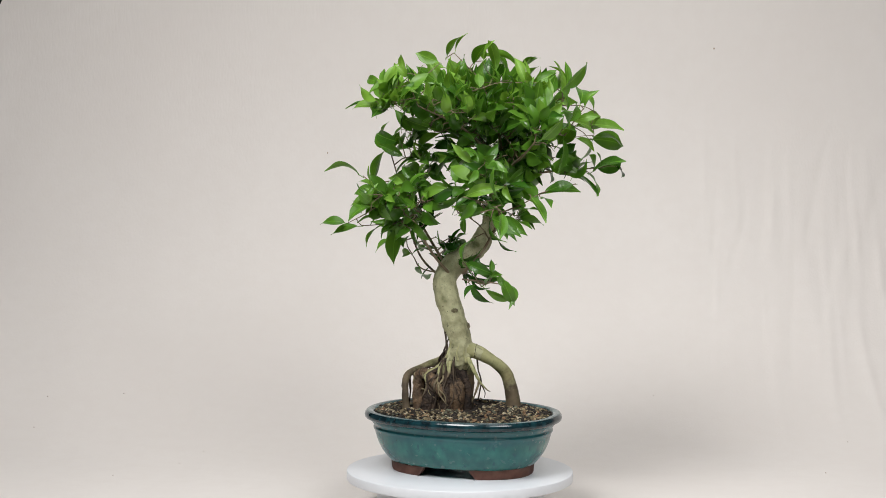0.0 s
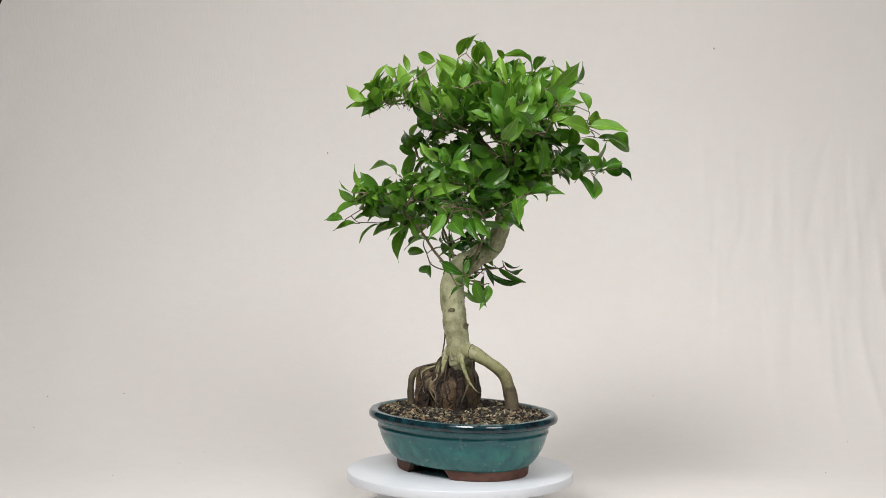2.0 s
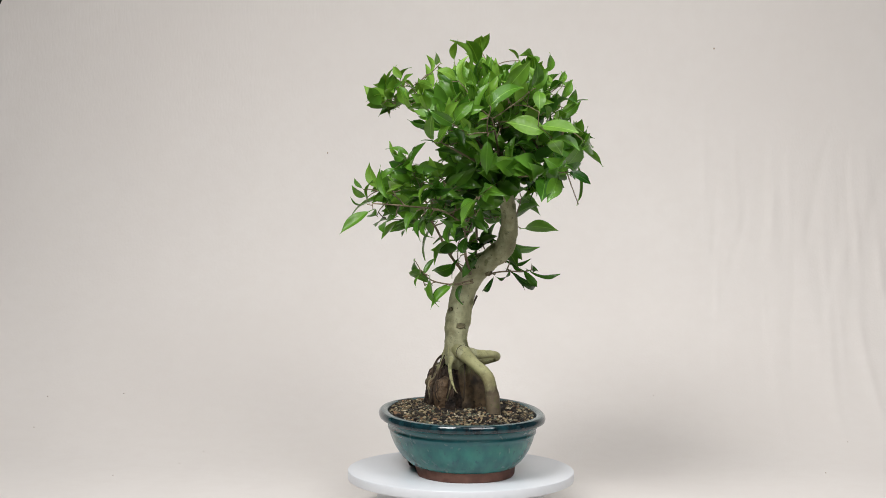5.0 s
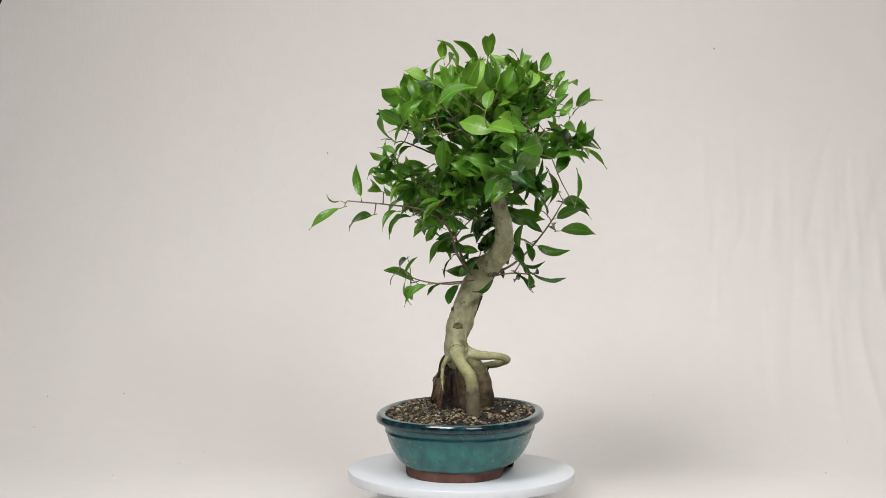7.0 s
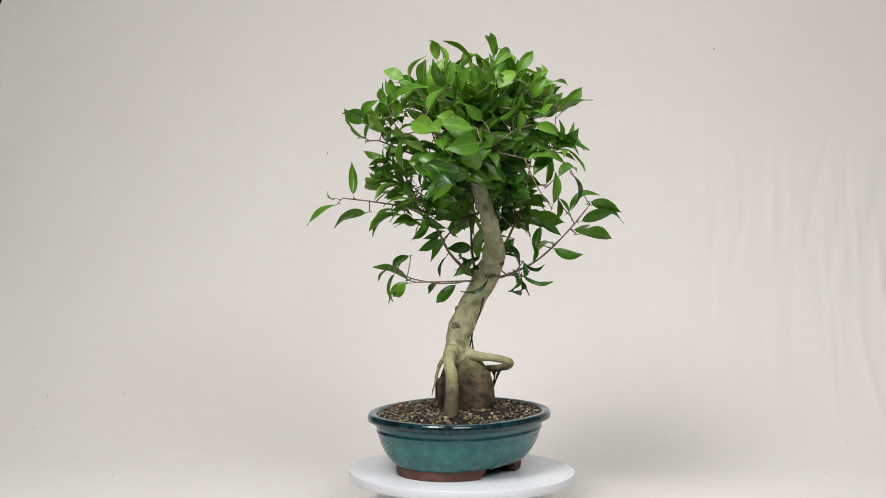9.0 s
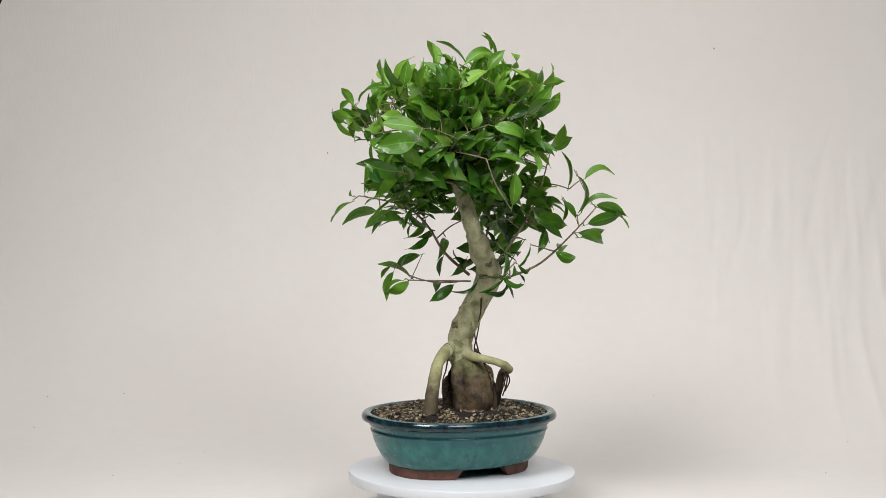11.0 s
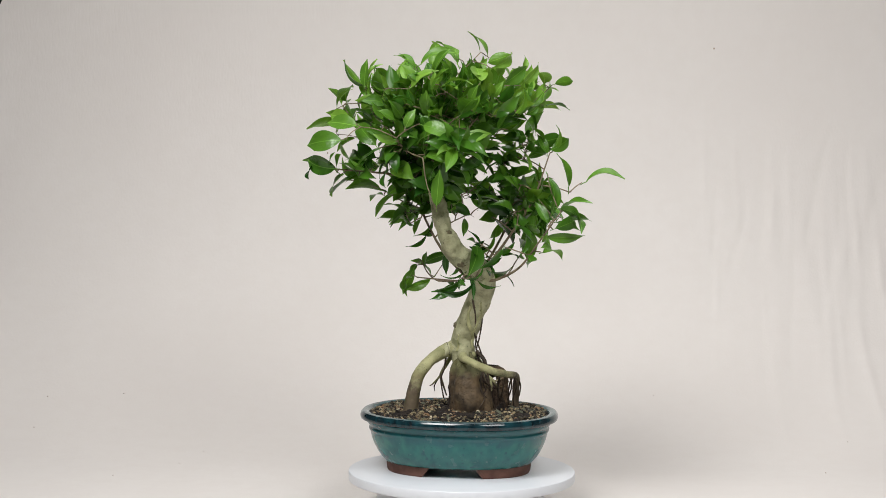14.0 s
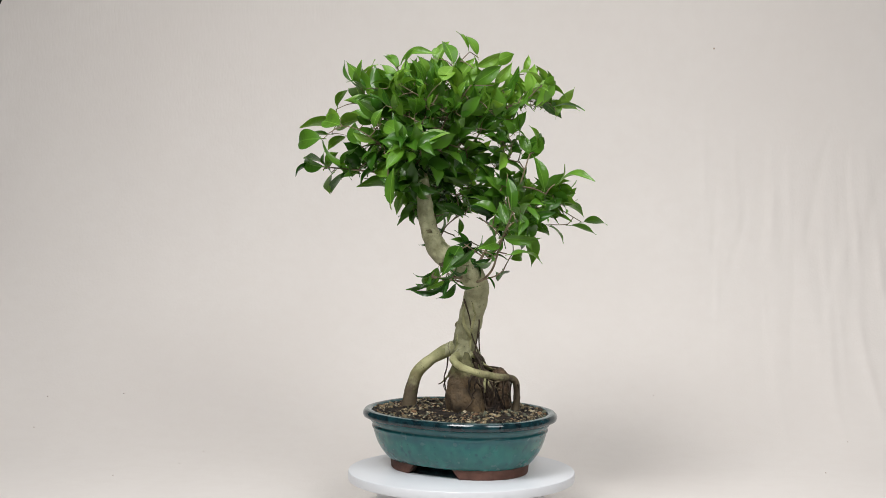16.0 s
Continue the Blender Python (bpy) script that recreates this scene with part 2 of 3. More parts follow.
def cloth_backdrop():
    """A cream cloth that sweeps from the table up behind the plant, with hanging folds on one side."""
    right, nu, ns = 1.35, 620, 190
    front, bend, radius, top = -0.75, 0.33, 0.74, 1.9
    flat, arc = bend - front, radius * math.pi / 2
    total = flat + arc + (top - TABLE - radius)
    folds = [(0.405, 0.040, 0.0025, 0.35), (0.47, 0.030, 0.0030, 0.30), (0.515, 0.022, 0.0025, 0.40), (0.555, 0.018, 0.0050, 0.40), (0.60, 0.026, 0.0030, -0.15), (0.645, 0.014, 0.0050, 0.35),
             (0.675, 0.014, 0.0035, -0.10), (0.705, 0.014, 0.0042, 0.20), (0.735, 0.010, 0.0050, -0.15), (0.775, 0.013, 0.0055, 0.10), (0.83, 0.03, 0.0045, 0.1), (0.92, 0.05, 0.0040, 0.2)]
    cr = random.Random(8)
    creases = []          # place, width, depth, lean, lowest and highest end
    for _ in range(60):
        mid = cr.uniform(0.10, 0.36)
        half_ = cr.uniform(0.05, 0.16)
        creases.append((cr.uniform(0.34, 0.86) ** 0.8, cr.uniform(0.006, 0.013), cr.choice((-1, 1, 1)) * cr.uniform(0.0008, 0.0020), cr.uniform(0.0, 0.5), mid - half_, mid + half_))
    bm = bmesh.new()
    grid = []
    for i in range(ns + 1):
        s = total * i / ns
        row = []
        for j in range(nu + 1):
            if s < flat:
                y, z, n = front + s, TABLE, Vector((0, 0, 1))
            elif s < flat + arc:
                a = (s - flat) / radius
                y, z, n = bend + radius * math.sin(a), TABLE + radius * (1 - math.cos(a)), Vector((0, -math.sin(a), math.cos(a)))
            else:
                y, z, n = bend + radius, TABLE + radius + s - flat - arc, Vector((0, -1, 0))
            edge = max(-0.97, -0.852 + 0.42 * (z - 0.67))
            f = j / nu
            x = edge + (right - edge) * (f + 0.11 * math.sin(2 * math.pi * f))
            d = 0.006 * noise.noise(Vector((x * 1.6, s * 1.1, 3))) + 0.0015 * noise.noise(Vector((x * 9, s * 2.0, 8)))
            hang = max(0.0, min(1.0, (z - TABLE - 0.005) / 0.06)) * max(0.0, min(1.0, (0.46 - z) / 0.24))
            for at, wide, high, lean in folds:
                c = at + lean * (z - 0.25) * 0.35 + 0.012 * noise.noise(Vector((at * 40, z * 5, 1)))
                d += high * hang * math.exp(-((x - c) / wide) ** 2 * 2.5) * (0.36 + 0.4 * noise.noise(Vector((at * 17, z * 6, 5))))
            if x > 0.25:
                for at, wide, high, lean, z_low, z_high in creases:
                    if z_low < z < z_high:
                        c = at + lean * (z - 0.22) + 0.010 * noise.noise(Vector((at * 60, z * 7, 4)))
                        if abs(x - c) < wide * 2:
                            d += high * math.sin(math.pi * (z - z_low) / (z_high - z_low)) * math.exp(-((x - c) / wide) ** 2 * 2.5)
            row.append(bm.verts.new(Vector((x, y, z)) + n * d))
        grid.append(row)
    for p_, q_ in zip(grid, grid[1:]):
        for j in range(nu):
            bm.faces.new((p_[j], p_[j + 1], q_[j + 1], q_[j]))
    ob = finish("backdrop", bm, CLOTH)
    tagged(ob, "cream cotton cloth sweeping up behind the plant, softly creased", "backdrop", kind="structure")


cloth_backdrop()
table = tagged(new("studio_table"), "low studio table hidden under the cream cloth", "table")
box("tabletop", (-1.0, -0.8, TABLE - 0.05), (1.5, 0.9, TABLE - 0.012), PAINT, table)
for lx in (-0.95, 1.45):
    for ly in (-0.75, 0.85):
        box("leg", (lx - 0.03, ly - 0.03, z0), (lx + 0.03, ly + 0.03, TABLE - 0.05), PAINT, table)


# bits of lint caught on the cloth
for at, size in (((0.458, 1.060, 0.584), 1.5), ((-0.2485, 1.008, 0.3875), 1.4), ((-0.681, 0.616, -0.0058), 0.9), ((-0.557, 0.627, -0.0013), 0.9), ((-0.6816, 0.514, -0.040), 0.8),
                 ((-0.3986, 0.420, -0.0594), 0.8), ((-0.507, 0.238, -0.0628), 0.8), ((-0.426, 0.348, -0.0648), 0.7), ((0.316, 0.633, 0.0042), 0.8), ((0.544, 0.3145, -0.0622), 1.0), ((0.6095, 0.488, -0.0452), 0.8)):
    bm = bmesh.new()
    bmesh.ops.create_icosphere(bm, subdivisions=2, radius=size / 1000)
    for v in bm.verts:
        v.co = Vector((v.co.x * (1 + 0.5 * noise.noise(v.co * 500)), v.co.y * 0.5, v.co.z * 1.3)) + Vector(at)
    tagged(finish("lint", bm, LINT), "small brown fleck of lint on the cream cloth" if size > 1.2 else "tiny brown speck of lint on the cream cloth", "lint", group="lint on the cloth")


# ---- turntable ----
def lathe(profile, sides=96):
    bm = bmesh.new()
    rings = [[bm.verts.new((r * math.cos(2 * math.pi * k / sides), r * math.sin(2 * math.pi * k / sides), z)) for k in range(sides)] for r, z in profile]
    for p_, q_ in zip(rings, rings[1:]):
        for k in range(sides):
            bm.faces.new((p_[k], p_[(k + 1) % sides], q_[(k + 1) % sides], q_[k]))
    bm.faces.new(list(reversed(rings[0])))
    bm.faces.new(rings[-1])
    return bm


turntable = tagged(new("turntable"), "white round display turntable with a grey base", "turntable")
turntable.location = (0, 0, BASE_Z)
low = TABLE - BASE_Z + 0.004
part("base", lathe([(0.112, low), (0.114, low + 0.003), (0.108, -0.018), (0.104, -0.0142)]), GREY, turntable, "pale grey plastic drum base")
disc = part("disc", lathe([(0.1492, -0.0128), (0.1504, -0.0121), (0.1508, -0.0112), (0.1508, -0.0012), (0.1505, -0.0004), (0.1497, 0.0)], 128), WHITE, turntable, "white laminate turning disc")


# ---- pot ----
POT_YAW = -19.0


def oval(bm, a, b_, z, sides=96, power=2.25):
    ring = []
    for k in range(sides):
        w = 2 * math.pi * k / sides
        c_, s_ = math.cos(w), math.sin(w)
        r = (abs(c_) ** power + abs(s_) ** power) ** (-1 / power)
        ring.append(bm.verts.new((a * r * c_, b_ * r * s_, z * 0.957)))
    return ring


def loft(loops, close_start=True, close_end=False, ring=False):
    bm = bmesh.new()
    rings = [oval(bm, *l) for l in loops]
    pairs = list(zip(rings, rings[1:])) + ([(rings[-1], rings[0])] if ring else [])
    for p_, q_ in pairs:
        for k in range(len(p_)):
            bm.faces.new((p_[k], p_[(k + 1) % len(p_)], q_[(k + 1) % len(p_)], q_[k]))
    if close_start and not ring:
        bm.faces.new(list(reversed(rings[0])))
    if close_end and not ring:
        bm.faces.new(rings[-1])
    return bm


RIM_Z = 0.0842
pot = tagged(new("bonsai_pot"), "oval teal-glazed ceramic bonsai pot with clay feet", "pot")
A, B = 0.1315, 0.1085
body = [(0.093, 0.066, 0.0125), (0.0962, 0.0692, 0.0130), (0.0985, 0.0722, 0.0150), (0.1035, 0.0785, 0.021), (0.1082, 0.0835, 0.028), (0.1122, 0.0880, 0.036), (0.1155, 0.0917, 0.045), (0.1176, 0.0941, 0.0535), (0.1182, 0.0947, 0.0562), (0.1194, 0.0960, 0.0575), (0.1199, 0.0965, 0.0592), (0.1198, 0.0964, 0.0606), (0.1188, 0.0954, 0.0617), (0.1196, 0.0963, 0.0650), (0.1216, 0.0985, 0.0668), (0.1224, 0.0993, 0.0700), (0.1225, 0.0995, 0.073),
        (0.116, 0.093, 0.073), (0.112, 0.089, 0.055), (0.095, 0.068, 0.022)]
part("body", loft(body, True, True), GLAZE, pot, "teal glazed oval body with a raised band")
# the wall's raised band and the rolled rim
rim = [(A - 0.010, B - 0.010, 0.0722), (A - 0.004, B - 0.004, 0.0722), (A - 0.0008, B - 0.0008, 0.0738), (A, B, 0.0772), (A - 0.0008, B - 0.0008, 0.0808), (A - 0.003, B - 0.003, RIM_Z - 0.0008)]
lip = [(A - 0.003, B - 0.003, RIM_Z - 0.0008), (A - 0.006, B - 0.006, RIM_Z), (A - 0.0105, B - 0.0105, RIM_Z - 0.0005), (A - 0.013, B - 0.013, RIM_Z - 0.003), (A - 0.0138, B - 0.0138, 0.068), (A - 0.0138, B - 0.0138, 0.0722)]
part("rim", loft(rim, False), RIM_GLAZE, pot, "dark blue-black glazed rolled rim edge")
part("lip", loft(lip, False), LIP_GLAZE, pot, "grey-teal glazed inner lip, paled by a painted cloth reflection")


def foot(sign):
    """A clay foot that wraps one end of the pot, with slanted cuts towards the middle."""
    def at(w, inset):
        c_, s_ = math.cos(w), math.sin(w)
        r = (abs(c_) ** 2.25 + abs(s_) ** 2.25) ** (-1 / 2.25)
        return (0.0955 - inset) * r * c_, (0.0685 - inset) * r * s_

    def reach(inset, stop):
        lo, hi = 0.0, math.pi / 2
        for _ in range(40):
            mid = (lo + hi) / 2
            lo, hi = (mid, hi) if at(mid, inset)[0] > stop else (lo, mid)
        return lo

    bm = bmesh.new()
    n = 40
    levels = [(i_, z, reach(i_, 0.040 - 0.010 * z / 0.0130)) for i_, z in ((0.0012, 0.0), (0.0, 0.002), (-0.0012, 0.0130), (0.016, 0.0130), (0.016, 0.0))]
    cols = []
    for k in range(n + 1):
        col = []
        for inset, z, end in levels:
            x, y = at(-end + 2 * end * k / n, inset)
            col.append(bm.verts.new((sign * x, y, z)))
        cols.append(col)
    for p_, q_ in zip(cols, cols[1:]):
        for k in range(5):
            bm.faces.new((p_[k], p_[(k + 1) % 5], q_[(k + 1) % 5], q_[k]))
    bm.faces.new(cols[0])
    bm.faces.new(list(reversed(cols[-1])))
    bmesh.ops.recalc_face_normals(bm, faces=bm.faces)
    return bm


for sign in (1, -1):
    part("foot", foot(sign), CLAY, pot, "unglazed red clay foot", smooth=False)

# ---- soil ----
soil = tagged(new("potting_soil"), "dark moist soil strewn with tan gravel in the pot", "soil")


def soil_height(x, y):
    r = math.hypot(x / 0.117, y / 0.094)
    return 0.0778 + 0.0068 * max(0.0, 1 - r * r) + 0.0035 * noise.noise(Vector((x * 22, y * 22, 2)))


bm = bmesh.new()
rings = []
for i in range(26):
    f = 1 - i / 26
    ring = oval(bm, 0.1185 * f, 0.0955 * f, 0.0)
    for v in ring:
        v.co.z = soil_height(v.co.x, v.co.y) + 0.0022 * noise.noise(v.co * 190)
    rings.append(ring)
for p_, q_ in zip(rings, rings[1:]):
    for k in range(96):
        bm.faces.new((p_[k], p_[(k + 1) % 96], q_[(k + 1) % 96], q_[k]))
bm.faces.new(rings[-1])
under = [bm.verts.new((v.co.x * 0.97, v.co.y * 0.97, 0.060)) for v in rings[0]]
for k in range(96):
    bm.faces.new((under[k], under[(k + 1) % 96], rings[0][(k + 1) % 96], rings[0][k]))
part("earth", bm, SOIL, soil, "dark crumbly earth")

rng = random.Random(5)


def pebble_shape(seed, sub=1):
    bm = bmesh.new()
    bmesh.ops.create_icosphere(bm, subdivisions=sub, radius=1)
    for v in bm.verts:
        v.co *= 0.82 + 0.60 * noise.noise(v.co * 1.3 + Vector((seed * 7.3, 0, 0)))
        v.co.x *= 1.25
        v.co.z *= 0.62
    return bm


shapes = []
for i in range(6):
    bm = pebble_shape(i)
    me = bpy.data.meshes.new("pebble")
    bm.to_mesh(me)
    bm.free()
    me.materials.append(PEBBLE)
    shapes.append(me)


def scatter():
    while True:
        x, y = rng.uniform(-0.116, 0.116), rng.uniform(-0.093, 0.093)
        if (abs(x) / 0.116) ** 2.25 + (abs(y) / 0.0935) ** 2.25 < 1 and noise.noise(Vector((x * 30, y * 30, 7))) > -0.38 + 0.34 * rng.random():
            return x, y


for i in range(290):
    x, y = scatter()
    ob = new("pebble", shapes[i % 6])
    s = rng.uniform(0.0026, 0.0044)
    ob.parent = soil
    ob.matrix_basis = Matrix.LocRotScale((x, y, soil_height(x, y) + s * 0.30), Euler((rng.uniform(-0.6, 0.6), rng.uniform(-0.6, 0.6), rng.uniform(0, 6.3))), (s, s, s))

verts, faces = [], []
for i in range(3200):
    x, y = scatter()
    s = rng.uniform(0.0014, 0.0032)
    m = Matrix.LocRotScale((x, y, soil_height(x, y) + s * 0.2), Euler((rng.uniform(-0.8, 0.8), rng.uniform(-0.8, 0.8), rng.uniform(0, 6.3))), (s, s, s))
    src = shapes[i % 6]
    at = len(verts)
    verts += [m @ v.co for v in src.vertices]
    faces += [[at + k for k in f.vertices] for f in src.polygons]
me = bpy.data.meshes.new("gravel")
me.from_pydata(verts, [], faces)
me.materials.append(GRAVEL)
gravel = new("gravel", me)
gravel.parent = soil
tagged(gravel, "small tan and grey gravel", kind="stuff")

# ---- bonsai tree ----
tree = tagged(new("bonsai_tree"), "ficus bonsai with glossy green leaves and exposed pale roots", "bonsai tree")

TRUNK = [(-6, -3, 118), (-4, -5, 142), (-3, -7, 157), (-2, -8, 172), (-13, 3, 207), (-24, 21, 243), (-14, 34, 266), (20, 49, 292), (36, 49, 324), (43, 41, 358), (51, 30, 398)]
def fuse(lobes, voxel, soften, ripeness=None, gnarl=1.0):
    """Lobes, each a line of points and radii, grown together into one skin; gives its bmesh and a tree to find points on it."""
    src = bmesh.new()
    for pts, radii in lobes:
        tube(src, curve_points([mm(*q) for q in pts], [r / 1000 for r in radii], 8), 24, 0.2, pts[0][0] + radii[0])
    me = bpy.data.meshes.new("lobes")
    src.to_mesh(me)
    src.free()
    ob = new("lobes", me)
    mod = ob.modifiers.new("grow", "REMESH")
    mod.mode, mod.voxel_size = "VOXEL", voxel / 1000
    whole = bpy.data.meshes.new_from_object(ob.evaluated_get(bpy.context.evaluated_depsgraph_get()))
    bpy.data.objects.remove(ob)
    out = bmesh.new()
    out.from_mesh(whole)
    bpy.data.meshes.remove(whole)
    for _ in range(soften):
        bmesh.ops.smooth_vert(out, verts=out.verts, factor=0.5, use_axis_x=True, use_axis_y=True, use_axis_z=True)
    out.normal_update()
    mark = out.verts.layers.float.get("ripeness") or out.verts.layers.float.new("ripeness")
    for v in out.verts:
        along = Vector((v.co.x * 90, v.co.y * 90, v.co.z * 34))
        deep = 0.0026 * noise.noise(along) - 0.0014 * abs(noise.noise(along * 2.1 + Vector((5, 0, 0)))) + 0.0009 * noise.noise(v.co * 420)
        v.co += v.normal * deep * gnarl
        v[mark] = ripeness(v.co) if ripeness else 0.0
    out.normal_update()
    return out, BVHTree.FromBMesh(out)


TRUNK_R = (11, 15.5, 17.5, 16.3, 15.0, 16.0, 16.4, 13.6, 11.2, 10.0, 8.5)
bm, TRUNK_SKIN = fuse([(TRUNK, TRUNK_R),
                       ([(-2, -8, 164), (12, -9, 159), (26, -8, 152.5)], (13, 10.5, 8.6)),
                       ([(-4, -4, 158), (0, 10, 152), (3, 24, 150.5)], (11, 8.5, 6.2)),
                       ([(-4, -10, 160), (-6, -15, 146), (-6, -17, 136)], (10, 7.5, 4)),
                       ([(2, -10, 158), (6, -17, 148), (9, -21, 142)], (8, 6, 3.4)),
                       ([(-10, -8, 164), (-17, -13, 150), (-22, -18, 138)], (7, 5, 3)),
                       ([(-4, 0, 150), (-5, 8, 140), (-6, 14, 130)], (12, 11, 8))], 1.1, 4,
                      lambda q: max(0.0, min(1.0, (0.136 - q.z) / 0.03)), 0.55)
trunk = part("trunk", bm, BARK, tree, "smooth grey-green curved trunk")
for at, face, r in (((8, -6, 190), (1, -0.1, 0), 6), ((-26, -4, 216), (-0.8, -0.6, 0), 4), ((-10, -12, 211), (0.2, -1, 0.2), 4.2), ((2, 39, 259), (1, 0.4, 0), 6.5), ((14, 58, 276), (0.5, 1, -0.3), 5), ((45, 46, 330), (1, 0, 0), 3.5), ((32, 61, 318), (0, 1, 0), 4), ((-30, 30, 246), (-0.7, 0.7, 0), 4)):
    bm = bmesh.new()
    bmesh.ops.create_icosphere(bm, subdivisions=3, radius=1)
    turn = Vector(face).to_track_quat("Z", "Y").to_matrix().to_4x4()
    for v in bm.verts:
        ridge = 1 + 0.65 * noise.noise(v.co * 2.1 + Vector(at))
        v.co = mm(*at) + turn @ Vector((v.co.x * r * ridge, v.co.y * r * 0.7 * ridge, v.co.z * r * 0.36 * ridge)) / 1000
    part("scar", bm, SCAR, trunk, "dark healed branch scar")


def root(name, pts, radii, mat, label, rough=0.14, sides=12, parent=None):
    bm = bmesh.new()
    tube(bm, curve_points([mm(*q) for q in pts], [r / 1000 for r in radii], 7), sides, rough, len(pts) + radii[0])
    return part(name, bm, mat, parent or tree, label)


root("arching_root", [(0, -8, 160), (16, -9, 157), (40, -5, 145), (57, 5, 129), (65, 8, 111), (67.5, 8.5, 97), (71, 8, 74)], (12, 9.3, 8.0, 8.2, 8.7, 9.2, 10.4), ROOT, "thick pale arching root, brown where it enters the soil")
root("looping_root", [(-4, 2, 151), (3, 24, 150.5), (1, 46, 149), (-14, 62, 142.5), (-34, 54, 134.5), (-55, 34, 128), (-72, 9, 122), (-75, 0, 104), (-73, -1, 74)], (9, 6.2, 5.2, 5.0, 4.9, 4.8, 4.7, 4.2, 5.4), ROOT, "pale looping aerial root with a brown end")
ring_line = []
for k in range(25):
    w = 2 * math.pi * k / 24
    ring_line.append((mm(17.5 + 1.5 * math.cos(w), -9 + 9.5 * math.sin(w), 157 + 9.5 * math.cos(w)), 0.0004))
bm = bmesh.new()
tube(bm, ring_line, 5)
part("bark_crease", bm, FIBRE, tree, "dark crease round the arching root")


# the root base: a swollen tan root, and beside it a knotted brown mass with shade in its colour
tan_bm, tan_skin = fuse([([(-4, 2, 152), (-5, 12, 140), (-6, 18, 122), (-6, 20, 102), (-6, 21, 84), (-6, 20, 70)], (10, 13.5, 18.5, 22.5, 22.5, 18)),
                         ([(-2, 2, 148), (6, 0, 126), (4, 4, 104), (2, 6, 72)], (9, 10, 13, 15)),
                         ([(-14, 22, 118), (-24, 25, 98), (-26, 24, 72)], (9, 11, 12))], 1.1, 5,
                        lambda q: max(0.0, min(1.0, (q.z - 0.108) / 0.035)), 0.55)
part("swollen_root", tan_bm, BULB, tree, "swollen tan-brown root, olive towards the trunk")
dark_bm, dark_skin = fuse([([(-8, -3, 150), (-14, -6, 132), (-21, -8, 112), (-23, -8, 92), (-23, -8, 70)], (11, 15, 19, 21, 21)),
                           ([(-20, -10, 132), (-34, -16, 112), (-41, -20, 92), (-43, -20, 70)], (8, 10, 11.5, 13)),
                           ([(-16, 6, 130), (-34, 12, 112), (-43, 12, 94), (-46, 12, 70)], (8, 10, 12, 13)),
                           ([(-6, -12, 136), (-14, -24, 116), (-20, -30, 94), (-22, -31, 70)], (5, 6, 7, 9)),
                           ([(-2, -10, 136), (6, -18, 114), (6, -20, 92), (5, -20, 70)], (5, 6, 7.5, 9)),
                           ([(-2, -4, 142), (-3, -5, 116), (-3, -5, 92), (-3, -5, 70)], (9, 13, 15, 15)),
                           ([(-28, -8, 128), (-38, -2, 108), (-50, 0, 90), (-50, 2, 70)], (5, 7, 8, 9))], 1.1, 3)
part("root_base", dark_bm, BROWN, tree, "brown knotted root mass, darkened to paint in deep shade")
bulb_bm, bulb_skin = fuse([([(-8, -16, 118), (-7, -24, 110), (-7, -26, 101), (-8, -25, 88), (-8, -22, 72)], (8, 11.5, 12.5, 11, 9))], 1.0, 3, None, 0.6)
part("root_bulb", bulb_bm, RUSSET, tree, "round russet root bulb")
knee_bm, knee_skin = fuse([([(-24, -30, 100), (-32, -26, 112), (-42, -16, 123), (-52, -5, 127), (-56, -3, 112), (-55, -5, 92), (-54, -6, 70)], (6, 7, 7.5, 7.5, 8, 9.5, 12))], 1.0, 3, None, 0.6)
part("knee_root", knee_bm, RUSSET, tree, "bent brown root like a knee")
SKINS = (tan_skin, dark_skin, bulb_skin, knee_skin)


def on_skin(w, z, lift):
    """The outermost point of the root base at a bearing and a height in millimetres."""
    far = Vector((-0.018 + 0.14 * math.cos(w), 0.14 * math.sin(w), z / 1000))
    way = Vector((-0.018, 0, z / 1000)) - far
    best = None
    for skin in SKINS:
        place, normal, _, dist = skin.ray_cast(far, way.normalized())
        if place and (best is None or dist < best[0]):
            best = (dist, place)
    if best is None:
        return None
    return best[1] - way.normalized() * lift


def strand(w, top, low_, thick, mat, drift, label, sides=8):
    """A root strand that creeps down over the root base."""
    line, n = [], 14
    for k in range(n + 1):
        f = k / n
        w += sr.uniform(-drift, drift)
        q = on_skin(w, top + (low_ - top) * f, 0.0003 * thick)
        if q is None:
            continue
        line.append((q, thick * (1.15 - 0.75 * f) / 1000))
    if len(line) < 4:
        return
    eased = [(line[0][0], line[0][1])] + [((a_[0] + b2[0] * 2 + c2[0]) / 4, b2[1]) for a_, b2, c2 in zip(line, line[1:], line[2:])] + [line[-1]]
    bm = bmesh.new()
    tube(bm, eased, sides, 0.3, thick)
    part("root_strand", bm, mat, tree, label)


sr = random.Random(4)
for ang, top, low_, thick in ((-100, 146, 122, 3.8), (-132, 152, 104, 3.2), (-152, 154, 96, 3.0), (-80, 144, 124, 3.6), (172, 148, 108, 2.6), (128, 142, 98, 2.6), (142, 140, 88, 2.4)):
    strand(math.radians(ang), top, low_, thick, ROOT, 0.07, "pale root strand spreading over the root mass", 10)
for i in range(28):
    strand(math.radians(sr.uniform(-215, -62) if i % 5 else sr.uniform(100, 150)), sr.uniform(126, 150), sr.uniform(80, 104), sr.uniform(0.8, 2.1), (FIBRE, TAN, BROWN)[i % 3], 0.13, "thin root strand over the root mass", 6)

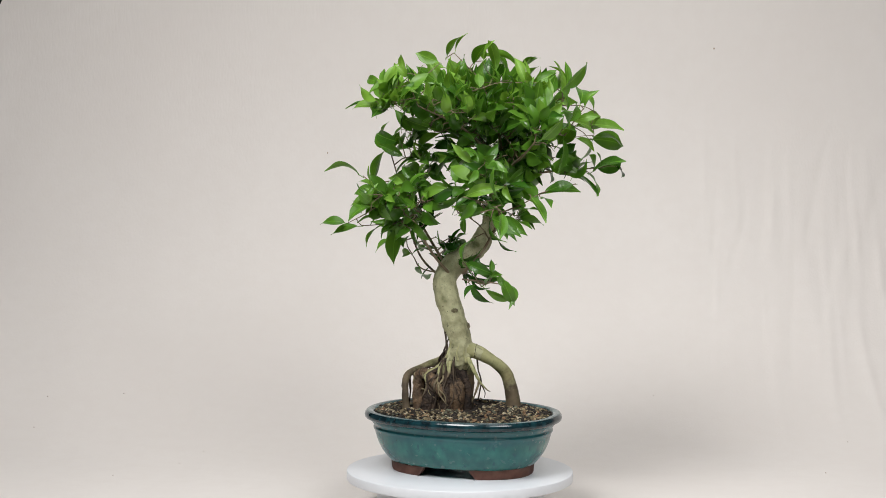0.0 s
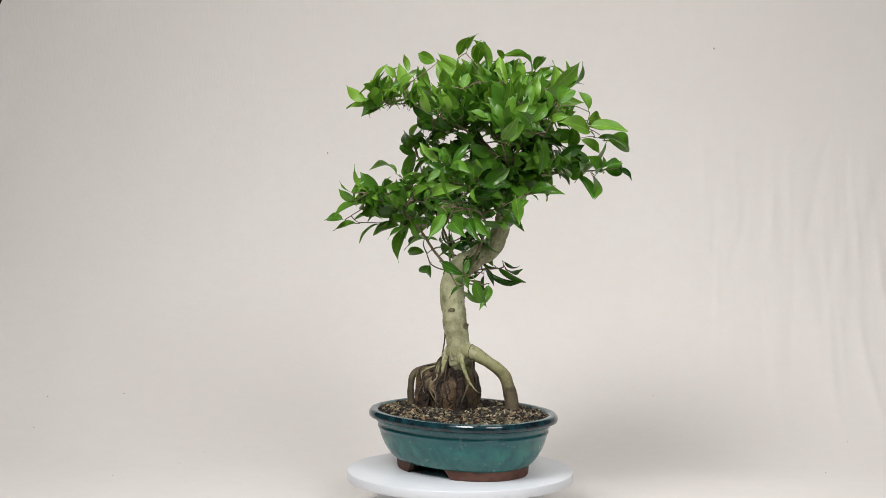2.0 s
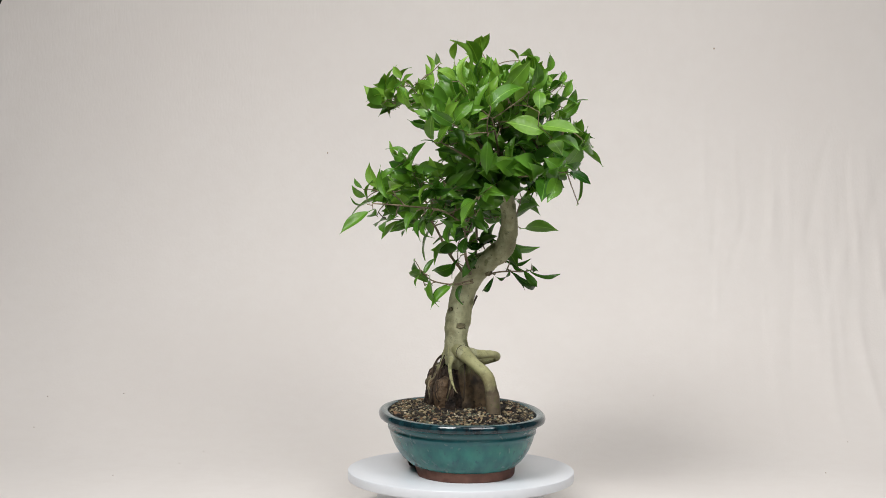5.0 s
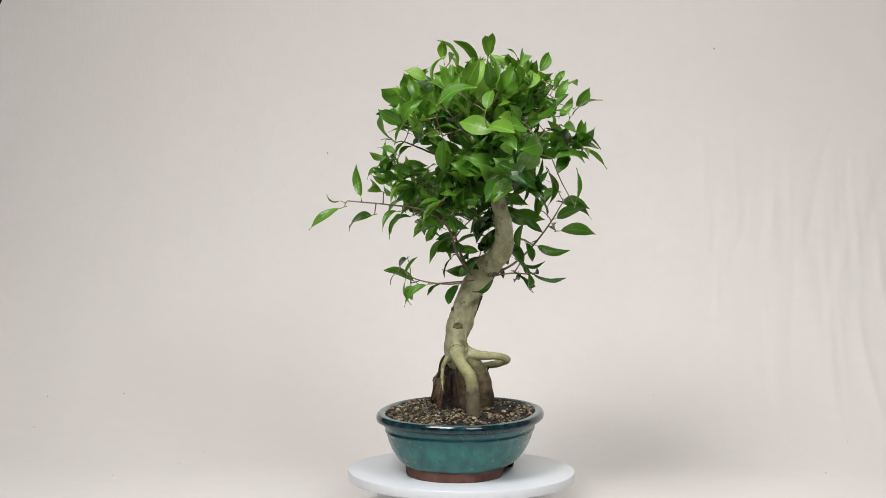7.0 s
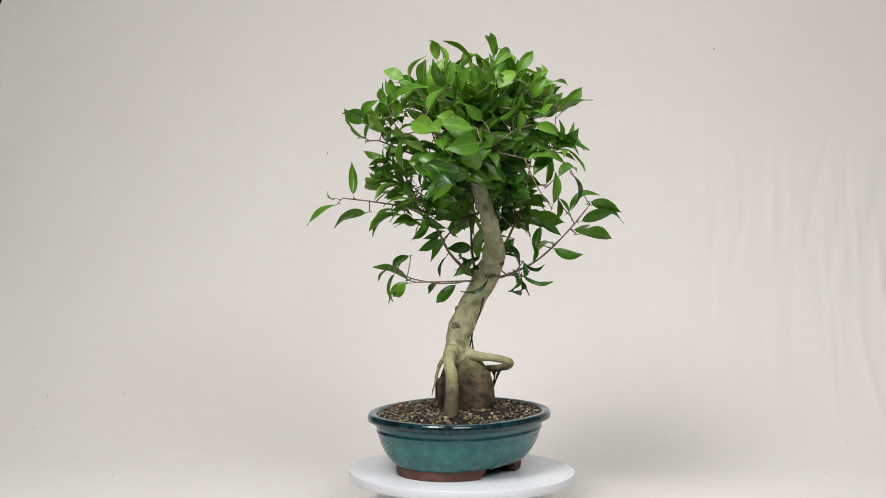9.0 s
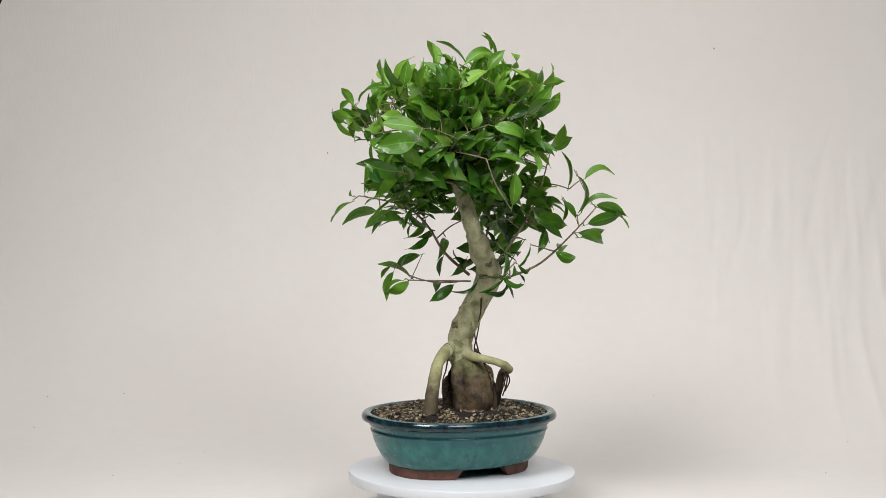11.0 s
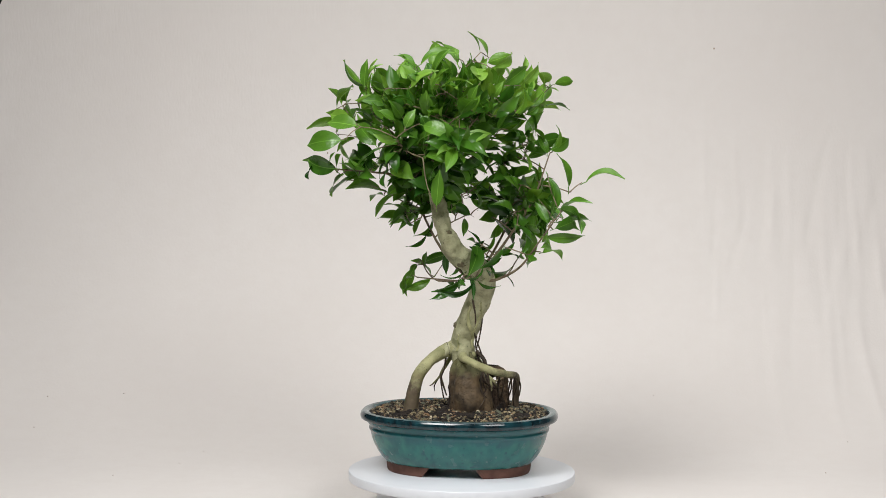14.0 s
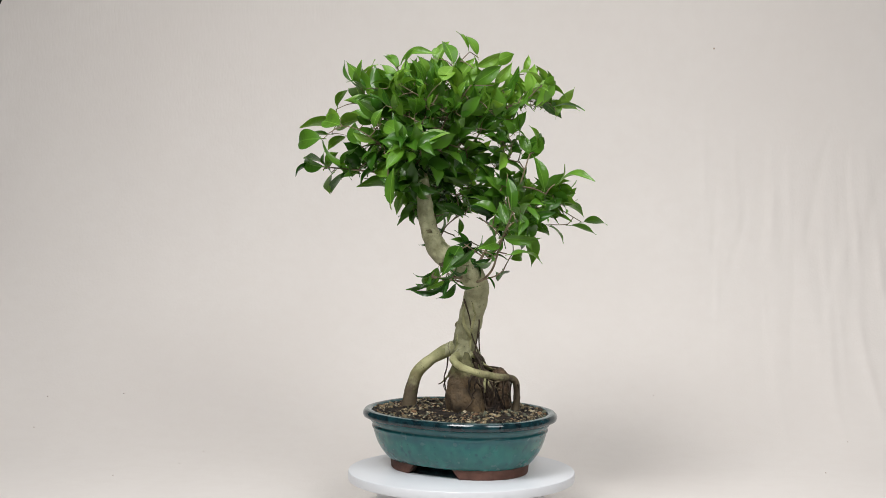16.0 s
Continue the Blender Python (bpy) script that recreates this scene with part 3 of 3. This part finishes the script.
# the green root that hangs free and forks, and ridges of root grown onto the trunk
root("forked_root", [(8, -20, 149), (14, -26, 138), (20, -28, 126), (23, -28, 119), (19, -29, 106), (14, -31, 92)], (3.4, 2.6, 2.2, 1.9, 1.4, 0.8), ROOT, "green aerial root that forks", 0.2, 10)
root("forked_root", [(22, -28, 121), (28, -28, 114), (34, -28, 108), (38, -27, 106)], (1.9, 1.2, 0.9, 0.5), ROOT, "green aerial root that forks", 0.2, 8)
root("forked_root", [(26, -28, 116), (31, -30, 105), (30, -31, 98)], (1.0, 0.7, 0.4), FIBRE, "thin dark root tip", 0.2, 6)
for pts, radii in (([(-9, 20, 222), (-2, 20, 205), (-8, 16, 188), (-17, 12, 173), (-19, 10, 158)], (1.6, 2.2, 2.4, 2.2, 1.6)),
                   ([(-20, 22, 226), (-20, 16, 205), (-16, 14, 184), (-19, 10, 164)], (1.2, 1.7, 1.7, 1.5)),
                   ([(8, 10, 178), (9, 8, 168), (8, 6, 156)], (0.8, 1.5, 1.7)),
                   ([(-16, -14, 176), (-17, -15, 162), (-20, -17, 148)], (0.8, 1.4, 1.8)),
                   ([(-4, -24, 166), (-7, -23, 156), (-5, -22, 145)], (0.5, 1.0, 1.4)),
                   ([(4, -23, 164), (3, -23, 153), (6, -21, 142)], (0.5, 1.0, 1.3))):
    line = []
    for q, r in curve_points([mm(*p_) for p_ in pts], [r / 1000 for r in radii], 5):
        place, normal, _, _ = TRUNK_SKIN.find_nearest(q)
        line.append((place - normal * r * 0.25, r))
    bm = bmesh.new()
    tube(bm, line, 10, 0.25, radii[0], ripen=lambda f: 0.0)
    part("root_ridge", bm, ROOT, tree, "root ridge grown onto the trunk")
# thin aerial roots
fr = random.Random(11)
for i in range(16):
    w = math.radians(fr.uniform(135, 262))
    z = fr.uniform(118, 158)
    r0, r1 = fr.uniform(12, 17), fr.uniform(26, 40)
    mid = (r0 + r1) / 2 + fr.uniform(0, 6)
    thin_ = fr.uniform(0.7, 2.0)
    cx, cy = -8, 0
    pts = [(cx + r0 * math.cos(w), cy + r0 * math.sin(w), z),
           (cx + mid * math.cos(w + 0.1), cy + mid * math.sin(w + 0.1), z - 18),
           (cx + r1 * math.cos(w + fr.uniform(-0.2, 0.2)), cy + r1 * math.sin(w), 95 + fr.uniform(-6, 10)),
           (cx - 6 + r1 * 1.05 * math.cos(w), cy + r1 * 1.05 * math.sin(w), 76)]
    root("aerial_root", pts, [thin_ * k for k in (1.3, 0.9, 0.8, 0.6)], FIBRE, "thin dark aerial root", 0.2, 6)
for pts in ([(20, -6, 150), (22, -8, 132), (26, -10, 116), (22, -10, 92)],
            [(-22, -4, 190), (-21, -10, 168), (-21, -18, 148), (-22, -27, 118)], [(-8, 27, 228), (-14, 19, 203), (-15, 9, 180), (-24, 8, 155), (-31, 8, 128)], [(-22, 12, 208), (-25, 9, 196), (-22, 7, 174), (-19, 5, 158), (-23, 5, 138)],
            [(-66, 20, 126), (-70, 24, 112), (-68, 18, 98)], [(-71, 10, 124), (-79, 6, 110), (-76, 12, 96)],
            [(-60, 28, 128), (-62, 26, 110), (-58, 22, 92)], [(-52, 36, 130), (-50, 32, 112), (-48, 26, 92)], [(-66, 18, 125), (-60, 20, 108), (-62, 12, 84)], [(-44, 44, 134), (-42, 36, 116), (-44, 28, 96)], [(-70, 12, 122), (-68, 10, 104), (-70, 8, 80)]):
    root("aerial_root", pts, [1.4] + [1.0] * (len(pts) - 1), FIBRE, "thin dark aerial root", 0.2, 6)


# ---- limbs, twigs and leaves ----
BRANCH_LINES = {}
BRANCH_LINES["crown_limb_front"] = [(52, 28, 400), (85, 0, 435), (115, -25, 465)]
BRANCH_LINES["crown_limb_left"] = [(52, 28, 400), (0, 0, 450), (-60, -25, 480)]
BRANCH_LINES["crown_limb_back"] = [(52, 28, 400), (20, 70, 440), (0, 95, 470)]
BRANCH_LINES["crown_limb_right"] = [(52, 28, 400), (90, 60, 425), (105, 85, 440)]
BRANCH_LINES["leader"] = [(52, 28, 400), (45, 30, 450), (22, 28, 515)]
BRANCH_LINES["crown_limb_far"] = [(52, 28, 400), (-10, 25, 455), (-90, 30, 490)]
BRANCH_LINES["crown_limb_low"] = [(50, 30, 390), (75, -35, 415), (90, -85, 435)]
BRANCH_LINES["big_leaf_limb"] = [(47, 36, 378), (90, 30, 390), (130, 45, 395), (180, 46, 399)]
BRANCH_LINES["side_limb"] = [(-18, 12, 258), (-40, 0, 285), (-65, -12, 325), (-90, -35, 350), (-115, -60, 360)]
BRANCH_LINES["long_limb"] = [(0, 12, 258), (24, -10, 287), (43, -24, 323), (47, -55, 345), (40, -100, 352), (40, -155, 357)]
BRANCH_LINES["low_twig"] = [(8, 5, 250), (26, 0, 249), (30, -28, 248), (35, -65, 255), (40, -85, 270)]
BRANCH_LINES["rear_limb"] = [(-22, 35, 252), (-37, 50, 256), (-58, 85, 275), (-75, 120, 311), (-95, 148, 350)]
BRANCH_LINES["rising_limb"] = [(-20, 30, 262), (-50, 50, 310), (-80, 60, 360), (-100, 65, 420)]
BRANCH_LINES["hanging_twig"] = [(0, 15, 250), (30, -20, 250), (52, -50, 250)]
BRANCH_LINES["short_twig"] = [(-10, 40, 255), (-5, 65, 259), (15, 85, 260), (20, 95, 262)]

limb_objects, skeleton_nodes = {}, []
for name, pts in BRANCH_LINES.items():
    bm = bmesh.new()
    thick = 2.4 if name.startswith(("crown", "leader")) else 2.1 if name.endswith("limb") else 1.2
    line = curve_points([mm(*q) for q in pts], [(thick + (0.8 - thick) * i / (len(pts) - 1)) / 1000 for i in range(len(pts))], 6)
    tube(bm, line, 8, 0.18, thick)
    limb_objects[name] = part("limb", bm, TWIG, tree, "slender brown branch")
    skeleton_nodes += [(q, name, r) for q, r in line[2:]]
SHOOTS = bmesh.new()


def leaf_shape(width, arch_, cup, twist):
    """One leaf of unit length along x, with a stalk, a folded blade and a drawn-out tip."""
    bm = bmesh.new()
    n, rows = 11, []
    for i in range(n + 1):
        u = i / n
        w = width * (math.sin(math.pi * u ** 0.86) ** 0.76) * (1 - 0.58 * max(0.0, u - 0.74) / 0.26)
        if i in (0, n):
            w = 0.004
        z = arch_ * (4 * u * (1 - u)) * 0.5 - arch_ * 0.35 * u * u
        row = []
        for k in (-1.0, -0.55, 0.0, 0.55, 1.0):
            tw = twist * (u - 0.3)
            y, zz = k * w, cup * abs(k) ** 1.3 * w + 0.02 * math.sin(7 * u + 2 * k)* (0 if k == 0 else 1)
            row.append(bm.verts.new((u, y * math.cos(tw) - zz * math.sin(tw), z + zz * math.cos(tw) + y * math.sin(tw))))
        rows.append(row)
    for p_, q_ in zip(rows, rows[1:]):
        for k in range(4):
            bm.faces.new((p_[k], q_[k], q_[k + 1], p_[k + 1]))
    stalk = [(Vector((-0.16, 0, -0.05)), 0.014), (Vector((-0.06, 0, -0.015)), 0.012), (Vector((0.03, 0, rows[0][2].co.z)), 0.012)]
    tube(bm, stalk, 4)
    return bm


leaf_meshes = {}
for mat in (YOUNG, MATURE, DARK):
    for i, (wd, ar, cu, tw) in enumerate(((0.21, 0.16, 0.35, 0.3), (0.24, 0.26, 0.25, -0.4), (0.20, 0.34, 0.45, 0.5), (0.23, 0.08, 0.32, -0.2), (0.25, 0.22, 0.20, 0.35))):
        bm = leaf_shape(wd, ar, cu, tw)
        me = bpy.data.meshes.new("leaf")
        bm.normal_update()
        bm.to_mesh(me)
        bm.free()
        for f in me.polygons:
            f.use_smooth = True
        me.materials.append(mat)
        leaf_meshes[mat.name, i] = me

lr = random.Random(23)
CENTRE = Vector((0.03, 0.03, 0.43))
leaf_places = []          # base, matrix, mesh key, limb


def nearest(q):
    best, found = 1e9, None
    for node_ in skeleton_nodes:
        d = (node_[0] - q).length + (0.012 if node_[0].z > q.z + 0.01 else 0)
        if d < best:
            best, found = d, node_
    return found


def shoot(q):
    """A thin twig from the nearest wood to q."""
    start, name, r = nearest(q)
    d = q - start
    if d.length < 0.002:
        return name
    sag = Vector((lr.uniform(-1, 1), lr.uniform(-1, 1), lr.uniform(-0.3, 0.8))) * d.length * 0.10
    pts = [start, start + d * 0.5 + sag, q]
    thick = min(r, 0.0011)
    line = curve_points(pts, [thick, thick * 0.85, thick * 0.7], 4)
    tube(SHOOTS, line, 5)
    skeleton_nodes.extend((a_, name, thick * 0.9) for a_, _ in line[1:])
    return name


def put_leaf(name, tip, base, mat, roll=None):
    d = tip - base
    length = d.length
    x = d.normalized()
    away = (base - CENTRE)
    away.z *= 0.4
    up = Vector((0, 0, 0.55)) + away.normalized() * 0.85 + Vector((lr.uniform(-1, 1), lr.uniform(-1, 1), lr.uniform(-1, 1))) * (0.65 if roll is None else roll)
    up = up - x * up.dot(x)
    if up.length < 0.1:
        up = x.orthogonal()
    z = up.normalized()
    y = z.cross(x)
    m = Matrix((x, y, z)).transposed().to_4x4()
    wide = (lr.uniform(0.78, 1.00) if length > 0.036 else lr.uniform(0.84, 1.10) if length > 0.030 else lr.uniform(0.88, 1.16)) * (1.25 if name == "big_leaf_limb" else 0.55 if name == "short_twig" else 0.82 if name in ("low_twig", "hanging_twig", "long_limb", "rear_limb") else 1.0)
    m = Matrix.Translation(base) @ m @ Matrix.Diagonal((length, length * wide, length, 1))
    leaf_places.append((m, (mat.name, lr.randrange(5)), name))


def leaf_tone(q):
    """Young pale leaves at the top and outside of the crown; within and on the low side limb dark ones, with shade put
    into their colour.
    """
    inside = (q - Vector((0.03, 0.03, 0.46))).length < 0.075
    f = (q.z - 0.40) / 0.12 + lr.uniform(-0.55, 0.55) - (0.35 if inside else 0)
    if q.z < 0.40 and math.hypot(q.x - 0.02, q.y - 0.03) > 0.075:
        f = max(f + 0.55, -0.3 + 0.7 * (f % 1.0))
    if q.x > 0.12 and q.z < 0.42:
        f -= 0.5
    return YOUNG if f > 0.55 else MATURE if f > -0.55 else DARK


def sprig(limb, *leaves):
    """Leaves on a limb: tip and base of each, in millimetres."""
    for tx, ty, tz, bx, by, bz in leaves:
        tip, base = mm(tx, ty, tz), mm(bx, by, bz)
        d = tip - base
        shoot(base - d * 0.15)
        put_leaf(limb, tip + d * 0.03, base - d * 0.03, leaf_tone(base))


sprig("crown_limb_front", (163, 12, 536, 138, 19, 506), (134, 25, 539, 136, 20, 506), (116, 20, 535, 132, 26, 508), (154, 19, 502, 170, 10, 478), (64, -36, 545, 80, -45, 509), (135, -38, 476, 126, -27, 501))
sprig("crown_limb_front", (79, -85, 526, 78, -58, 515), (124, -38, 395, 129, -40, 437), (161, 1, 537, 130, -11, 506), (122, 11, 540, 125, -5, 497), (171, -56, 503, 156, -51, 482), (150, -2, 507, 150, -44, 486))
sprig("crown_limb_front", (173, -69, 470, 148, -62, 465))
sprig("crown_limb_left", (-88, -60, 532, -75, -54, 517), (-64, -8, 549, -36, -17, 538), (-144, -56, 477, -114, -52, 481), (-118, -66, 466, -101, -37, 485), (-126, -63, 495, -91, -50, 502), (18, -28, 523, 19, -45, 505))
sprig("crown_limb_left", (8, -74, 511, 7, -53, 505), (-153, -40, 478, -118, -27, 481))
sprig("crown_limb_back", (53, 119, 526, 60, 110, 510), (21, 146, 511, 51, 125, 507), (19, 164, 506, 21, 146, 482), (22, 177, 492, 33, 140, 471), (54, 168, 428, 39, 135, 429), (59, 181, 402, 44, 151, 427))
sprig("crown_limb_back", (-65, 80, 532, -33, 92, 510), (-22, 93, 509, 1, 85, 483), (0, 71, 531, 4, 114, 513), (12, 56, 439, 42, 84, 460))
sprig("crown_limb_right", (186, 28, 459, 153, 61, 454), (40, 146, 440, 76, 121, 456), (54, 153, 413, 72, 112, 415), (69, 97, 453, 70, 92, 423), (60, 142, 401, 63, 140, 358), (146, 22, 458, 127, 54, 430))
sprig("crown_limb_right", (85, 104, 476, 96, 101, 454))
sprig("leader", (2, 36, 577, -12, 35, 554), (33, -16, 566, 13, 13, 536), (99, 38, 547, 77, 57, 528), (24, 54, 556, 26, 66, 543), (41, 67, 543, 28, 62, 509), (-6, 5, 539, -6, 22, 502))
sprig("leader", (63, 51, 522, 63, 29, 494), (26, 73, 551, 69, 64, 534), (43, 106, 552, 57, 92, 527), (31, -34, 567, 41, -16, 528), (54, 86, 527, 83, 72, 505), (-5, 28, 574, -23, 33, 547))
sprig("leader", (-57, 37, 550, -28, 55, 532), (94, 46, 548, 83, 46, 532), (36, -33, 566, 25, -30, 541))
sprig("crown_limb_far", (-84, -9, 548, -79, -6, 526), (-80, 85, 536, -59, 84, 511), (-132, 61, 515, -113, 40, 510), (-86, 60, 526, -103, 19, 511), (-118, 38, 502, -100, 30, 504), (1, 50, 399, -13, 53, 421))
sprig("crown_limb_low", (152, -30, 373, 106, -31, 368), (120, -81, 469, 107, -97, 438), (133, -86, 469, 123, -66, 448), (126, -121, 475, 131, -92, 459), (126, -119, 469, 99, -103, 440), (144, -70, 488, 134, -90, 463))
sprig("crown_limb_low", (93, -115, 438, 96, -99, 436), (109, -37, 372, 141, -43, 380))
sprig("big_leaf_limb", (180, 19, 364, 166, 40, 391), (212, 28, 409, 179, 52, 400), (214, 59, 387, 205, 34, 400), (215, 50, 430, 175, 75, 436), (146, 58, 401, 172, 70, 432), (182, 26, 468, 159, 42, 464))
sprig("big_leaf_limb", (125, 75, 427, 150, 56, 403), (167, 20, 417, 176, 49, 398), (213, 39, 451, 174, 14, 457), (212, 42, 431, 178, 30, 441), (145, -22, 462, 169, 17, 450), (213, 16, 411, 174, 37, 395))
sprig("big_leaf_limb", (179, 42, 420, 182, 33, 402), (179, 10, 365, 149, 34, 391), (175, 41, 423, 152, 39, 438))
sprig("side_limb", (-124, -77, 401, -106, -75, 370), (-136, -93, 381, -124, -87, 368), (-134, -98, 370, -120, -85, 357), (-112, -77, 381, -117, -80, 353), (-147, -90, 336, -115, -58, 349), (-186, -42, 327, -154, -50, 328))
sprig("side_limb", (-171, -42, 313, -137, -45, 323), (-126, -56, 300, -110, -34, 322), (-108, -52, 311, -87, -17, 321), (-92, -10, 272, -87, 4, 316), (-43, -23, 258, -58, 21, 266))
sprig("long_limb", (107, -64, 333, 89, -34, 362), (2, 15, 310, 2, 17, 333), (46, -204, 321, 48, -165, 347), (70, -156, 322, 40, -124, 338), (36, -144, 404, 46, -138, 364), (30, -182, 363, 39, -166, 357))
sprig("long_limb", (49, -123, 381, 6, -108, 368), (47, -111, 322, 25, -86, 342), (67, -105, 314, 40, -74, 336), (53, -54, 304, 36, -35, 331), (-1, -45, 276, 13, -21, 304), (44, -40, 307, 43, -15, 316))
sprig("long_limb", (114, -70, 354, 102, -40, 361), (81, -102, 318, 53, -86, 340), (58, -46, 309, 50, -41, 328), (67, -40, 291, 45, -20, 310), (17, -27, 256, 20, -17, 281))
sprig("low_twig", (67, -76, 225, 52, -78, 258), (48, -107, 269, 31, -69, 253), (37, -64, 284, 36, -78, 265), (2, -47, 232, 17, -28, 247), (66, -73, 231, 30, -71, 246), (40, -85, 266, 5, -75, 279))
sprig("low_twig", (53, -100, 250, 46, -90, 264))
sprig("rear_limb", (-71, 110, 360, -83, 124, 334), (-114, 186, 340, -94, 150, 353), (-106, 180, 341, -91, 139, 328), (-64, 188, 309, -73, 142, 311), (-53, 150, 284, -61, 109, 291), (-67, 116, 309, -54, 90, 327))
sprig("rear_limb", (-4, 95, 274, -33, 88, 297), (-131, 149, 365, -102, 119, 342), (-113, 190, 328, -105, 148, 348), (-128, 139, 318, -82, 130, 317), (-119, 68, 285, -85, 99, 294), (-90, 129, 344, -84, 124, 390))
sprig("rear_limb", (-74, 108, 327, -76, 107, 358), (-56, 61, 247, -46, 57, 261), (-58, 81, 287, -64, 88, 319))
sprig("rising_limb", (-113, 39, 427, -82, 23, 413), (-119, 63, 442, -89, 28, 432), (-80, -4, 285, -70, 27, 283), (-79, -1, 295, -76, 38, 303), (-64, 24, 299, -35, 40, 332), (-52, 38, 346, -53, 50, 377))
sprig("rising_limb", (-74, 118, 327, -65, 72, 329), (-106, 86, 457, -106, 64, 427), (-121, 85, 440, -103, 64, 425), (-87, 51, 445, -98, 59, 420), (-108, 82, 420, -122, 79, 377), (-188, 104, 394, -144, 91, 385))
sprig("rising_limb", (-94, 41, 383, -66, 47, 410), (7, 83, 266, -7, 53, 299))
sprig("hanging_twig", (63, -83, 224, 60, -53, 249), (38, -24, 222, 11, -7, 244))
sprig("short_twig", (56, 82, 243, 16, 85, 260), (46, 86, 263, 20, 96, 268), (5, 94, 235, 4, 70, 260), (12, 89, 258, -9, 81, 275), (30, 132, 254, 23, 92, 261), (47, 86, 240, 3, 79, 255))
sprig("short_twig", (-9, 110, 271, -22, 78, 275), (33, 10, 236, 14, 39, 254), (-34, 73, 247, -3, 74, 259))


def fill(count, centre, radii, length, shell=0.55):
    """More leaves among those, within an uneven oval of the crown, pointing outwards."""
    c_ = mm(*centre)
    for _ in range(count):
        v = Vector((lr.gauss(0, 1), lr.gauss(0, 1), lr.gauss(0, 1))).normalized()
        q = v * (shell + (1 - shell) * lr.random()) * (0.88 + 0.25 * noise.noise(v * 2.3 + c_ * 20))
        base = c_ + Vector((q.x * radii[0], q.y * radii[1], q.z * radii[2])) / 1000
        d = Vector((v.x, v.y, v.z * 0.5 + (0.75 if base.z > 0.45 else 0.1))) + Vector((lr.uniform(-1, 1), lr.uniform(-1, 1), lr.uniform(-1, 1))) * 0.65
        d = d.normalized() * lr.uniform(*length) / 1000
        name = shoot(base - d * 0.3)
        put_leaf(name, base + d * 0.7, base - d * 0.3, leaf_tone(base), 0.65)


fill(266, (28, 28, 486), (130, 116, 54), (23, 41))
fill(159, (30, 28, 474), (92, 82, 50), (24, 41), 0.2)
fill(90, (46, 32, 420), (90, 86, 34), (26, 45), 0.35)
fill(32, (44, 26, 392), (46, 50, 20), (26, 43), 0.4)
fill(68, (-72, -22, 352), (54, 48, 44), (22, 38))
fill(37, (-104, -48, 362), (34, 32, 24), (22, 36), 0.2)
fill(32, (-92, -56, 494), (38, 38, 28), (22, 36), 0.3)
fill(24, (72, 2, 378), (26, 26, 16), (26, 41), 0.3)
fill(17, (48, 76, 382), (26, 20, 16), (26, 41), 0.3)
fill(61, (32, -50, 372), (50, 56, 38), (24, 41))
fill(58, (-70, 42, 350), (50, 42, 46), (25, 43), 0.4)
fill(26, (-74, 52, 432), (34, 40, 40), (24, 38), 0.4)
fill(32, (95, -70, 462), (42, 42, 42), (24, 41), 0.3)
fill(21, (25, -92, 402), (30, 34, 32), (24, 41), 0.3)
fill(21, (-85, -10, 490), (38, 45, 32), (23, 38), 0.3)
fill(21, (40, 132, 430), (40, 26, 26), (28, 45))
fill(19, (120, 30, 400), (45, 40, 26), (32, 50))
fill(19, (0, 10, 360), (45, 45, 35), (24, 38), 0.3)
fill(17, (-15, 30, 285), (42, 42, 24), (22, 36))

fill(24, (95, 62, 434), (35, 35, 25), (26, 40), 0.2)
fill(13, (66, -26, 342), (30, 32, 26), (28, 40), 0.3)
fill(16, (-48, 20, 402), (26, 40, 22), (24, 36), 0.3)

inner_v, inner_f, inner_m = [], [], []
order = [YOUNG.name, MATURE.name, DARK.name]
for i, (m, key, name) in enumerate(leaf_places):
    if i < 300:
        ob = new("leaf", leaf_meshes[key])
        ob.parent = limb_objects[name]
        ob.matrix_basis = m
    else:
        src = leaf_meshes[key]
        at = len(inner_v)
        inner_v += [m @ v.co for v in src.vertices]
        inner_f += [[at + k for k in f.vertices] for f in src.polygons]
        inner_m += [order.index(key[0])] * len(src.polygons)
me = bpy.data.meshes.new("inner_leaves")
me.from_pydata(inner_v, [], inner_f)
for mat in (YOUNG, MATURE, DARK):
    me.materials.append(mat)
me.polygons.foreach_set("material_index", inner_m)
me.polygons.foreach_set("use_smooth", [True] * len(inner_f))
inner = new("inner_leaves", me)
inner.parent = tree
tagged(inner, "green leaves inside the crown", kind="stuff")
tagged(part("twig", SHOOTS, TWIG, tree, "thin brown twigs"), kind="stuff")


# ---- what turns ----
def motions():
    rows = [k * 0.25 for k in range(65)]
    for ob, x, y, z, yaw in ((pot, 0.0025, -0.001, BASE_Z, POT_YAW), (soil, 0.0025, -0.001, BASE_Z, POT_YAW), (tree, 0, 0, 0, 0)):
        walk(ob, [(t_, pose(0, 0, 0, 0, 0, TURN * t_) @ pose(x, y, z, 0, 0, yaw)) for t_ in rows])
    walk(disc, [(t_, pose(0, 0, 0, 0, 0, TURN * t_) @ pose(-0.0012, 0.001, 0)) for t_ in rows])


motions()
